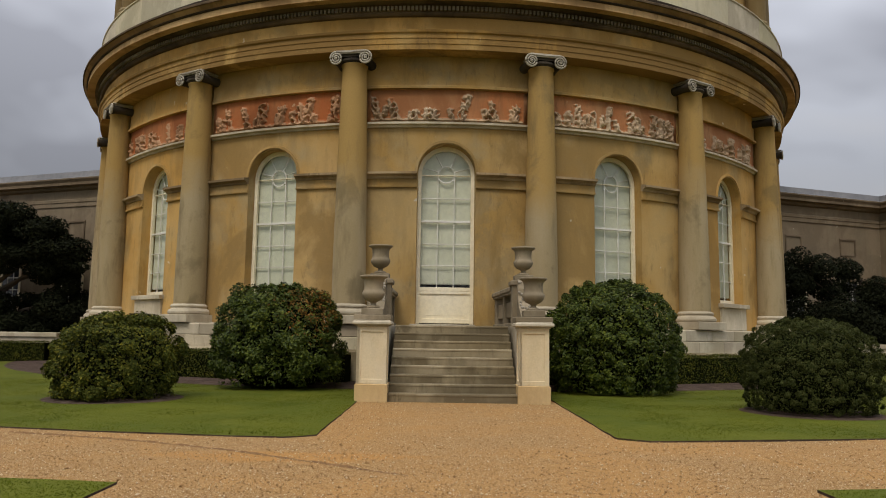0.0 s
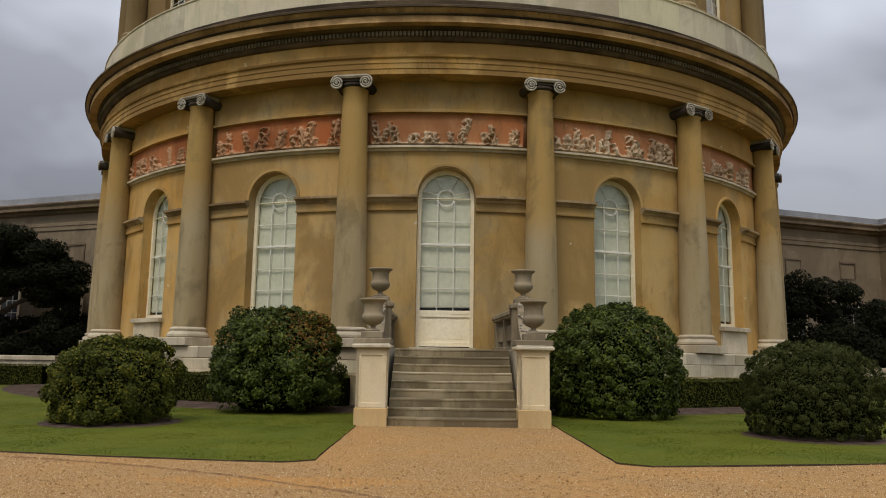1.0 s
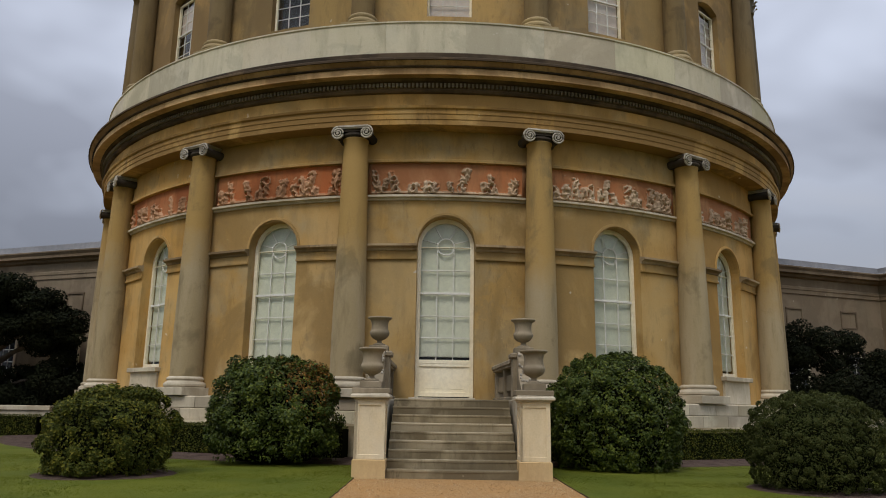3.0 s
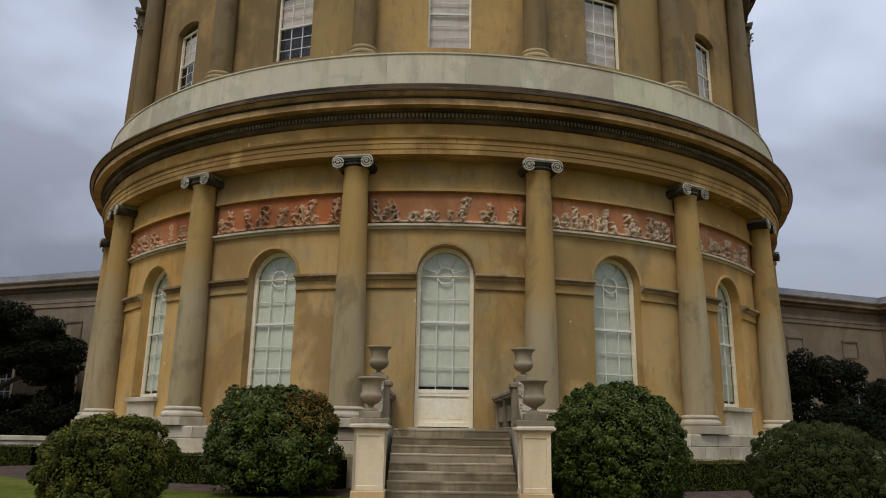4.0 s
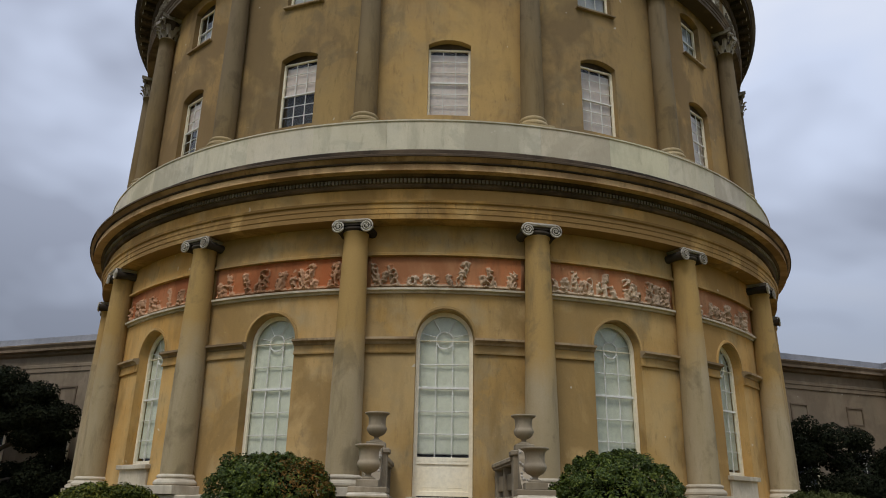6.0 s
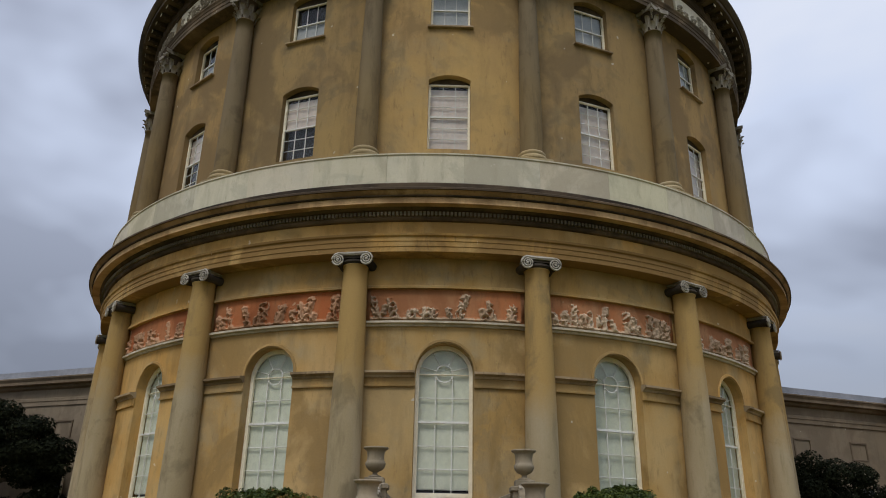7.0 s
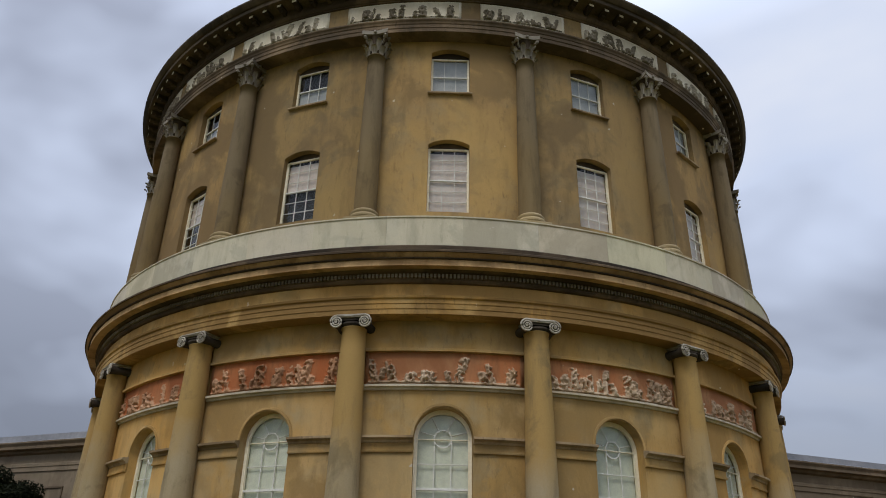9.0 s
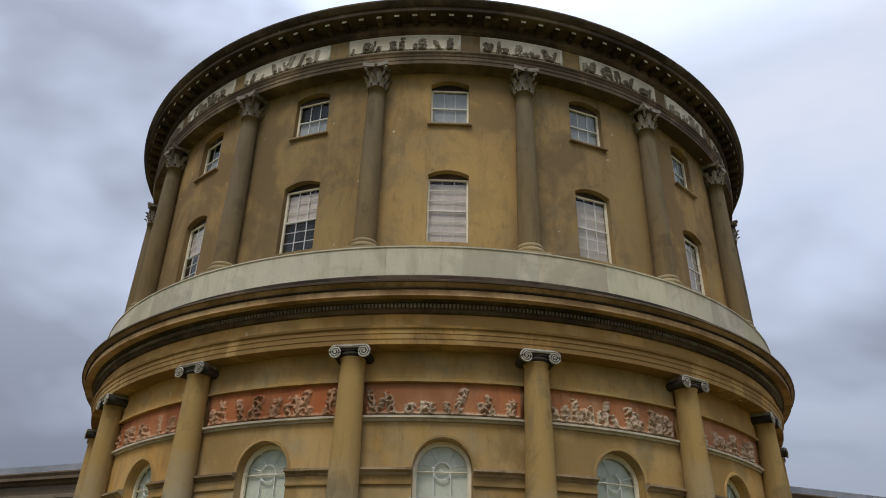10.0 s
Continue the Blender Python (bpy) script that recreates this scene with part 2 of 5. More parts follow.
# near-black filling for shrubs and hedges, inner shade put into the colour
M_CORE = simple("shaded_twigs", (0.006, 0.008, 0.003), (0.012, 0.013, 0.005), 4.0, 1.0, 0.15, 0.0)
M_BARK = simple("dark_bark", (0.05, 0.04, 0.03), (0.09, 0.07, 0.05), 5.0, 0.95, 0.5)


def grass_mat():
    k = Mat("mown_grass", 0.9, 0, 0.15)
    c = k.mix(k.ramp(k.noise(0.55, 5, 0.6), (0.35, 0.0), (0.65, 1.0)), (0.060, 0.077, 0.006), (0.094, 0.102, 0.008))
    c = k.mix(k.ramp(k.noise(22, 4, 0.7), (0.3, 0.15), (0.65, 0.0)), c, (0.040, 0.056, 0.005))
    c = k.mix(k.ramp(k.noise(2.6, 4, 0.6), (0.55, 0.0), (0.75, 0.5)), c, (0.13, 0.13, 0.02))
    return k.done(c, k.noise(45, 3, 0.7), 0.3, 0.015)


def gravel_mat():
    k = Mat("golden_gravel", 0.95, 0, 0.15)
    cell = k.cells(105)
    grey = k.n("ShaderNodeSeparateColor", Color=cell).outputs["Red"]
    c = k.ramp(grey, (0.0, (0.19, 0.097, 0.034)), (0.35, (0.260, 0.145, 0.054)), (0.75, (0.31, 0.188, 0.078)), (1.0, (0.44, 0.33, 0.18)))
    c = k.mix(k.ramp(k.noise(0.5, 5, 0.6, None, 0.6), (0.42, 0.0), (0.62, 0.55)), c, (0.36, 0.19, 0.06))
    c = k.mix(k.ramp(k.noise(3.0, 4, 0.65), (0.55, 0.0), (0.8, 0.35)), c, (0.17, 0.09, 0.04))
    # a worn sandy wheel track across the crossing
    where = k.n("ShaderNodeVectorMath", **{})
    where.operation = "SUBTRACT"
    k.nt.links.new(k.co, where.inputs[0])
    where.inputs[1].default_value = (-1.5, -25.3, 0.0)
    flat = k.n("ShaderNodeMapping", Vector=where.outputs[0], Rotation=(0, 0, radians(14)), Scale=(0.34, 1.35, 1.0)).outputs[0]
    far_off = k.n("ShaderNodeVectorMath", **{})
    far_off.operation = "LENGTH"
    k.nt.links.new(flat, far_off.inputs[0])
    sand = k.math("ADD", far_off.outputs["Value"], k.math("MULTIPLY", k.noise(1.5, 5, 0.65), 0.9))
    c = k.mix(k.ramp(sand, (0.75, 0.75), (1.0, 0.0)), c, (0.36, 0.180, 0.052))
    # unseen darker turf beyond the gravel round the house, added to cut bounced light
    away = k.n("ShaderNodeVectorMath", **{})
    away.operation = "LENGTH"
    k.nt.links.new(k.co, away.inputs[0])
    turf = k.n("ShaderNodeMapRange", Value=away.outputs["Value"])
    turf.inputs[1].default_value, turf.inputs[2].default_value = 33.5, 34.5
    c = k.mix(turf.outputs[0], c, k.mix(k.noise(0.3, 4, 0.6), (0.068, 0.062, 0.016), (0.098, 0.084, 0.024)))
    return k.done(c, k.cells(105, None, "Distance"), 0.35, 0.006)


def soil_mat():
    k = Mat("bare_soil", 0.97, 0, 0.1)
    c = k.mix(k.ramp(k.noise(3, 6, 0.7), (0.35, 0.0), (0.65, 1.0)), (0.045, 0.03, 0.022), (0.10, 0.07, 0.055))
    return k.done(c, k.noise(14, 5, 0.7), 0.9, 0.05)


M_GRASS, M_GRAVEL, M_SOIL = grass_mat(), gravel_mat(), soil_mat()
M_RIDGE = simple("damp_gravel", (0.13, 0.065, 0.025), (0.24, 0.13, 0.05), 9.0, 0.95)
M_BLADE = leafy("grass_blade", (0.060, 0.078, 0.006), (0.078, 0.094, 0.007), (0.104, 0.110, 0.012), 0.9, 0.03)


def pebble_mat():
    k = Mat("loose_pebble", 0.8, 0, 0.3)
    isl = k.nt.nodes.new("ShaderNodeNewGeometry").outputs["Random Per Island"]
    c = k.ramp(isl, (0.0, (0.19, 0.10, 0.036)), (0.4, (0.33, 0.195, 0.08)), (0.8, (0.40, 0.26, 0.12)), (1.0, (0.58, 0.46, 0.30)))
    return k.done(c)


M_PEBBLE = pebble_mat()

# ---- mesh helpers ----


def mesh(name, verts, faces, mats, smooth=False, mat_ids=None):
    me = bpy.data.meshes.new(name)
    me.from_pydata([tuple(v) for v in verts], [], faces)
    for m in (mats if isinstance(mats, (list, tuple)) else [mats]):
        me.materials.append(m)
    if smooth:
        me.polygons.foreach_set("use_smooth", [True] * len(me.polygons))
    if mat_ids is not None:
        me.polygons.foreach_set("material_index", mat_ids)
    me.update()
    return me


def put(name, me, parent=None, m=None, label="", tint=(1, 1, 1)):
    ob = new(name, me)
    if parent is not None:
        ob.parent = parent
    if m is not None:
        ob.matrix_basis = m
    ob.color = (*tint, 1)
    if label:
        ob["label"] = label
    return ob


def thing(name, place, label, category, group="", kind="", rz=0.0):
    return tagged(put(name, None, None, pose(*place, 0, 0, rz)), label, category, group, kind)


class Geo:
    """Collects vertices and faces of one mesh."""

    def __init__(self):
        self.v, self.f = [], []

    def add(self, verts, faces):
        o = len(self.v)
        self.v += [tuple(x) for x in verts]
        self.f += [tuple(i + o for i in q) for q in faces]
        return self

    def box(self, x0, x1, y0, y1, z0, z1, bevel=0.0, m=None):
        b = bevel
        if b <= 0:
            vs = [(x, y, z) for z in (z0, z1) for x, y in ((x0, y0), (x1, y0), (x1, y1), (x0, y1))]
            fs = [(3, 2, 1, 0), (4, 5, 6, 7), (0, 1, 5, 4), (1, 2, 6, 5), (2, 3, 7, 6), (3, 0, 4, 7)]
        else:
            rings = []
            for z, i in ((z0, b), (z0 + b, 0), (z1 - b, 0), (z1, b)):
                rings.append([(x0 + i + b * 0, y0 + i, z), (x1 - i, y0 + i, z), (x1 - i, y1 - i, z), (x0 + i, y1 - i, z)])
            vs = [p for r in rings for p in r]
            fs = [(3, 2, 1, 0), (12, 13, 14, 15)]
            for k in range(3):
                for j in range(4):
                    fs.append((4 * k + j, 4 * k + (j + 1) % 4, 4 * k + 4 + (j + 1) % 4, 4 * k + 4 + j))
        if m is not None:
            vs = [m @ Vector(p) for p in vs]
        return self.add(vs, fs)

    def lathe(self, prof, segs=32, m=None, crisp=False):
        """prof: (radius, z) from bottom to top."""
        pairs = list(zip(prof, prof[1:])) if crisp else [prof]
        for pr in pairs:
            vs = [(r * math.sin(2 * math.pi * j / segs), -r * math.cos(2 * math.pi * j / segs), z) for r, z in pr for j in range(segs)]
            if m is not None:
                vs = [m @ Vector(p) for p in vs]
            fs = [(k * segs + j, k * segs + (j + 1) % segs, (k + 1) * segs + (j + 1) % segs, (k + 1) * segs + j) for k in range(len(pr) - 1) for j in range(segs)]
            self.add(vs, fs)
        return self

    def arcs(self, prof, t0, t1, step=1.5, ends=True):
        """prof swept round the z axis from angle t0 to t1 (degrees from -y towards +x); each profile side is its own strip."""
        n = max(1, int(math.ceil(abs(t1 - t0) / step)))
        whole = abs(t1 - t0) > 359.9
        k = n if whole else n + 1
        an = [radians(t0 + (t1 - t0) * j / n) for j in range(k)]
        vs = [(r * math.sin(t), -r * math.cos(t), z) for r, z in prof for t in an]
        fs = [(p * k + j, p * k + (j + 1) % k, (p + 1) * k + (j + 1) % k, (p + 1) * k + j) for p in range(len(prof) - 1) for j in range(n)]
        if ends and not whole:
            q = tuple(p * k for p in range(len(prof)))
            fs += [q, tuple(p * k + n for p in range(len(prof)))[::-1]]
        return self.add(vs, fs)

    def tube(self, pts, rad, sides=6, taper=None):
        pts = [Vector(p) for p in pts]
        vs = []
        for i, p in enumerate(pts):
            d = (pts[min(i + 1, len(pts) - 1)] - pts[max(i - 1, 0)]).normalized()
            q = d.to_track_quat("Z", "Y")
            r = rad if taper is None else rad + (taper - rad) * i / (len(pts) - 1)
            vs += [p + q @ Vector((r * math.cos(2 * math.pi * j / sides), r * math.sin(2 * math.pi * j / sides), 0)) for j in range(sides)]
        fs = [(k * sides + j, k * sides + (j + 1) % sides, (k + 1) * sides + (j + 1) % sides, (k + 1) * sides + j) for k in range(len(pts) - 1) for j in range(sides)]
        fs += [tuple(range(sides))[::-1], tuple(range((len(pts) - 1) * sides, len(pts) * sides))]
        return self.add(vs, fs)

    def lump(self, c, r, m=None, segs=8, rings=5):
        vs, fs = [], []
        for i in range(rings + 1):
            p = math.pi * i / rings
            for j in range(segs):
                t = 2 * math.pi * j / segs
                vs.append(Vector((c[0] + r[0] * math.sin(p) * math.cos(t), c[1] + r[1] * math.sin(p) * math.sin(t), c[2] + r[2] * math.cos(p))))
        if m is not None:
            vs = [m @ x for x in vs]
        for i in range(rings):
            for j in range(segs):
                fs.append((i * segs + j, (i + 1) * segs + j, (i + 1) * segs + (j + 1) % segs, i * segs + (j + 1) % segs))
        return self.add(vs, fs)

    def out(self, name, mat, smooth=False, ridges=False):
        me = mesh(name, self.v, self.f, mat, smooth)
        if ridges:
            sharp = []
            for e in me.edges:
                a, b = (me.vertices[i].co for i in e.vertices)
                sharp.append(abs(a.z - b.z) < 1e-5 and abs(math.hypot(a.x, a.y) - math.hypot(b.x, b.y)) < 1e-4)
            me.edges.foreach_set("use_edge_sharp", sharp)
            me.polygons.foreach_set("use_smooth", [len(p.vertices) == 4 for p in me.polygons])
        return me


def turn(deg):
    return pose(0, 0, 0, 0, 0, deg)


def on_wall(u, z, R, t0=0.0):
    """A point u metres along the wall of radius R from angle t0 (degrees)."""
    t = u / R + radians(t0)
    return Vector((R * math.sin(t), -R * math.cos(t), z))


# ---- the plan ----
CX, CY = -0.03, 33.04
BAYS = 17
BAY = 360.0 / BAYS
R_COL, R_WALL = 13.76, 13.45
R_UCOL, R_UWALL = 13.62, 13.32
THICK = 0.55


def arch_top(u, half, spring, rise):
    """Height of an opening's head at u: half round if rise equals half, else segmental."""
    if abs(u) >= half:
        return spring
    if abs(rise - half) < 1e-6:
        return spring + math.sqrt(max(0, half * half - u * u))
    rad = (half * half + rise * rise) / (2 * rise)
    return spring + math.sqrt(rad * rad - u * u) - (rad - rise)


def bay_wall(name, mat, R, z0, z1, holes, span=BAY, thick=THICK):
    """One bay of the drum's wall with openings cut through it. holes: (half, sill, spring, rise), one above another."""
    U = R * radians(span) / 2
    cuts = {-U, U}
    for half, sill, spring, rise in holes:
        cuts |= {half * math.cos(math.pi * j / 20) for j in range(21)}
    cuts |= {-U + 2 * U * j / 12 for j in range(13)}
    us = sorted(cuts)
    us = [u for i, u in enumerate(us) if i == 0 or u - us[i - 1] > 1e-4]
    g = Geo()

    def quad(ua, ub, za0, zb0, za1, zb1):
        g.add([on_wall(ua, za0, R), on_wall(ub, zb0, R), on_wall(ub, zb1, R), on_wall(ua, za1, R)], [(0, 1, 2, 3)])
        k = R - thick
        g.add([on_wall(ua * k / R, za0, k), on_wall(ub * k / R, zb0, k), on_wall(ub * k / R, zb1, k), on_wall(ua * k / R, za1, k)], [(3, 2, 1, 0)])

    def inward(p):
        return Vector((p.x * (R - thick) / R, p.y * (R - thick) / R, p.z))

    for ua, ub in zip(us, us[1:]):
        mid = (ua + ub) / 2
        la, lb = z0, z0
        for half, sill, spring, rise in holes:
            if abs(mid) < half:
                quad(ua, ub, la, lb, sill, sill)
                p, q = on_wall(ua, sill, R), on_wall(ub, sill, R)
                g.add([p, q, inward(q), inward(p)], [(3, 2, 1, 0)])
                la, lb = arch_top(ua, half, spring, rise), arch_top(ub, half, spring, rise)
                p, q = on_wall(ua, la, R), on_wall(ub, lb, R)
                g.add([p, q, inward(q), inward(p)], [(0, 1, 2, 3)])
        quad(ua, ub, la, lb, z1, z1)
    for half, sill, spring, rise in holes:
        for s in (-1, 1):
            p, q = on_wall(s * half, sill, R), on_wall(s * half, spring, R)
            g.add([p, q, inward(q), inward(p)], [(0, 1, 2, 3) if s < 0 else (3, 2, 1, 0)])
    return g.out(name, mat)


# ---- ground ----


def disc_sheet(name, mat, radius, z, label, kind="structure"):
    vs, fs = [(0, 0, z)], []
    rs = [20, 60, 200, 800, radius]
    for r in rs:
        vs += [(r * math.cos(2 * math.pi * j / 64), r * math.sin(2 * math.pi * j / 64), z) for j in range(64)]
    fs += [(0, 1 + j, 1 + (j + 1) % 64) for j in range(64)]
    for k in range(len(rs) - 1):
        fs += [(1 + 64 * k + j, 1 + 64 * (k + 1) + j, 1 + 64 * (k + 1) + (j + 1) % 64, 1 + 64 * k + (j + 1) % 64) for j in range(64)]
    return tagged(put(name, mesh(name, vs, fs, mat), None, pose(CX, CY, 0)), label, "ground", "", kind)


disc_sheet("ground", M_GRAVEL, 2500, 0.0, "golden gravel ground reaching away round the house")


def lawn(name, side, r0, r1, edge, far, label, corner=0.35):
    """A raised piece of turf between two circles round the drum, cut off by the straight path at x = edge."""
    top, outer = 0.020, []

    def at(r, x):
        return (x, CY - math.sqrt(r * r - x * x), 0)
    n = 60
    xs = [edge + (far - edge) * (j / n) ** 1.6 for j in range(n + 1)]
    inner = [at(r0, x) if abs(x) < r0 * 0.98 else None for x in xs]
    front = [list(at(r1, x)) for x in xs]
    back = [list(p) if p else [x, CY - r0 * 0.2, 0] for p, x in zip(inner, xs)]
    g = Geo()
    rows = 24
    rnd = random.Random(7 + side)
    grid = []
    for j in range(n + 1):
        col = []
        for i in range(rows + 1):
            k = i / rows
            x, y = xs[j], front[j][1] + (back[j][1] - front[j][1]) * k
            d_edge = abs(x - edge)
            if r0 < r1 and r1 < 25 and d_edge < corner and i == 0:
                y += (corner - d_edge) * 0.7
            if r0 > r1:
                pass
            wob = 0.012 * (noise.noise((x * 3, y * 3, 0)) + noise.noise((x * 11, y * 11, 3)))
            col.append((x + (wob if j == 0 else 0), y + (wob if i in (0, rows) else 0), top + 0.01 * noise.noise((x, y, 1))))
        grid.append(col)
    for j in range(n):
        for i in range(rows):
            q = [grid[j][i], grid[j + 1][i], grid[j + 1][i + 1], grid[j][i + 1]]
            g.add(q, [(0, 1, 2, 3) if side > 0 else (3, 2, 1, 0)])
    tops = len(g.f)
    edgeline = [grid[j][0] for j in range(n, -1, -1)] + [grid[0][i] for i in range(1, rows + 1)] + [grid[j][rows] for j in range(1, n + 1)]
    for p, q in zip(edgeline, edgeline[1:]):
        g.add([p, q, (q[0], q[1], -0.02), (p[0], p[1], -0.02)], [(0, 1, 2, 3)])
    me = mesh(name, g.v, g.f, [M_GRASS, M_SOIL], False, [0] * tops + [1] * (len(g.f) - tops))
    return tagged(put(name, me), label, "lawn", "", "structure")


PATH_L, PATH_R = -1.49, 2.20
lawn("lawn_west", -1, 16.3, 24.05, PATH_L, -16.6, "mown green lawn with a cut soil edge beside gravel")
lawn("lawn_east", 1, 16.3, 24.05, PATH_R, 16.6, "mown green lawn with a cut soil edge beside gravel")
lawn("lawn_near_west", -1, 60.0, 26.9, -2.62, -26.0, "mown lawn corner at the gravel crossing")
lawn("lawn_near_east", 1, 60.0, 26.9, 3.15, 26.0, "mown lawn corner at the gravel crossing")

soil = Geo().arcs([(16.5, 0.0), (16.45, 0.03), (15.6, 0.07), (14.3, 0.06)], -80, 80, 1.0)
tagged(put("soil_bed", soil.out("soil_bed", M_SOIL), None, pose(CX, CY, 0)), "dark bare soil bed round the rotunda's foot", "flower bed", "", "structure")

# ---- the rotunda ----
rotunda = thing("rotunda", (CX, CY, 0), "round ochre stuccoed house with two orders of columns", "house", rz=0.70)


def ring(name, prof, mat, label="", step=1.2, tint=(1, 1, 1), gap=0.0):
    return put(name, Geo().arcs(prof, gap, 360 - gap, step).out(name, mat, True, True), rotunda, None, label, tint)


ring("footing", [(14.42, -0.1), (14.42, 0.78), (14.36, 0.84), (14.26, 0.84)], M_STEP, "grey stone footing course", gap=5.6)
ring("plinth_core", [(14.20, 0.80), (14.20, 1.43), (13.4, 1.50)], M_STONE, "pale stone plinth backing", gap=5.6)

# lower walls; the middle bay has the glazed door
HALF, SILL, SPRING = 0.785, 2.31, 5.56
me_bay = bay_wall("wall", M_WALL, R_WALL, 1.40, 8.86, [(HALF, SILL, SPRING, HALF)])
me_doorbay = bay_wall("wall", M_WALL, R_WALL, 1.20, 8.86, [(HALF, 1.50, SPRING, HALF)])
HALF2, HALF3 = 0.66, 0.65
me_upbay = bay_wall("upper_wall", M_UPWALL, R_UWALL, 11.6, 19.4, [(HALF2, 12.38, 14.85, 0.18), (HALF3, 16.88, 18.58, 0.18)])
ends = BAY / 2


def pieces_round(name, profs, mat, smooth=True):
    g = Geo()
    for prof, a, b in profs:
        g.arcs(prof, a, b, 1.5)
    return g.out(name, mat, True, True)


HA = math.degrees(HALF / R_WALL)
IMP = [(R_WALL - 0.02, 5.145), (R_WALL + 0.06, 5.145), (R_WALL + 0.07, 5.190), (R_WALL + 0.035, 5.200), (R_WALL + 0.035, 5.395), (R_WALL - 0.02, 5.405)]
CAP = [(R_WALL - 0.02, 5.385), (R_WALL + 0.06, 5.385), (R_WALL + 0.09, 5.440), (R_WALL + 0.17, 5.480), (R_WALL + 0.20, 5.490), (R_WALL + 0.20, 5.550), (R_WALL - 0.02, 5.590)]
me_impcap = [pieces_round("impost_cap", [(CAP, a, b)], M_IMPCAP) for a, b in ((-ends + 1.2, -HA), (HA, ends - 1.2))]
me_impost = [pieces_round("impost_band", [(IMP, a, b)], M_WALL) for a, b in ((-ends + 1.2, -HA), (HA, ends - 1.2))]
LEDGE = [(R_WALL - 0.02, 6.785), (R_WALL + 0.05, 6.795), (R_WALL + 0.07, 6.845), (R_WALL + 0.15, 6.865), (R_WALL + 0.15, 6.925), (R_WALL - 0.02, 6.965)]
me_ledge = pieces_round("panel_ledge", [(LEDGE, -ends + 1.2, ends - 1.2)], M_STONE)
HEADB = [(R_WALL - 0.02, 7.86), (R_WALL + 0.14, 7.86), (R_WALL + 0.14, 7.93), (R_WALL + 0.07, 7.96), (R_WALL + 0.05, 8.84), (R_WALL - 0.02, 8.85)]
me_head = pieces_round("upper_field", [(HEADB, -ends + 1.2, ends - 1.2)], M_WALL)
PANEL = [(R_WALL - 0.02, 6.965), (R_WALL + 0.015, 6.965), (R_WALL + 0.015, 7.87), (R_WALL - 0.02, 7.87)]
me_panel = pieces_round("relief_panel", [(PANEL, -ends + 1.25, ends - 1.25)], M_RELIEF_BG)


def archivolt(name, half, spring, mat, R=R_WALL, w=0.07):
    """A thin moulded rim round a half round head."""
    g = Geo()
    n = 24
    for j in range(n):
        qs = []
        for a in (math.pi * j / n, math.pi * (j + 1) / n):
            for rr, d in ((half, -0.01), (half, 0.03), (half + w, 0.02), (half + w + 0.01, -0.01)):
                qs.append(on_wall(-math.cos(a) * rr * 1.0, spring + math.sin(a) * rr, R + d))
        g.add(qs, [(0, 4, 5, 1), (1, 5, 6, 2), (2, 6, 7, 3)])
    return g.out(name, mat)


me_archi = archivolt("arch_rim", HALF, SPRING + 0.03, M_WALL)


def curved_box(g, u0, u1, z0, z1, r0, r1, n=1):
    for j in range(n):
        a, b = u0 + (u1 - u0) * j / n, u0 + (u1 - u0) * (j + 1) / n
        vs = [on_wall(a * r / R_WALL, z, r) for z in (z0, z1) for a, r in ((a, r0), (b, r0), (b, r1), (a, r1))]
        g.add(vs, [(0, 1, 2, 3), (7, 6, 5, 4), (4, 5, 1, 0), (5, 6, 2, 1), (6, 7, 3, 2), (7, 4, 0, 3)])
    return g


class Flat:
    """Upright joinery in one plane y = -r of a bay, x along the wall."""

    def __init__(self, r):
        self.r, self.g = r, Geo()

    def bar(self, x0, x1, z0, z1, d0=0.0, d1=0.05):
        self.g.box(x0, x1, -(self.r + d1), -(self.r + d0), z0, z1, min(0.006, abs(x1 - x0) * 0.2, abs(z1 - z0) * 0.2))
        return self

    def bow(self, cx, cz, r0, r1, a0, a1, d0=0.0, d1=0.05, n=20):
        for j in range(n):
            qs = []
            for a in (a0 + (a1 - a0) * j / n, a0 + (a1 - a0) * (j + 1) / n):
                for rr, d in ((r0, d0), (r0, d1), (r1, d1), (r1, d0)):
                    qs.append((cx + math.cos(a) * rr, -(self.r + d), cz + math.sin(a) * rr))
            self.g.add(qs, [(0, 1, 5, 4), (1, 2, 6, 5), (2, 3, 7, 6)])
        return self

    def out(self, name, mat):
        return self.g.out(name, mat)


def fan_face(r, cx, cz, rad, z0, half, d, n=24):
    """A pane with a half round head."""
    vs = [(cx - half, -(r + d), z0), (cx + half, -(r + d), z0)]
    vs += [(cx + math.cos(math.pi * j / n) * rad, -(r + d), cz + math.sin(math.pi * j / n) * rad) for j in range(n + 1)]
    return vs, [tuple(range(len(vs)))]


R_WIN = R_WALL - 0.40


def pane_meshes(r, xs, zs):
    """One sheet of old glass for each light, each set at its own slight angle."""
    rnd = random.Random(int(r * 1000))
    made = []
    for za, zb in zip(zs, zs[1:]):
        for xa, xb in zip(xs, xs[1:]):
            e = [rnd.uniform(-0.0025, 0.0025) for _ in range(2)]
            made.append(Geo().add([(xa, -r - e[0] - e[1], za), (xb, -r + e[0] - e[1], za), (xb, -r + e[0] + e[1], zb), (xa, -r - e[0] + e[1], zb)], [(0, 1, 2, 3)]).out("pane", M_GLASS))
    return made


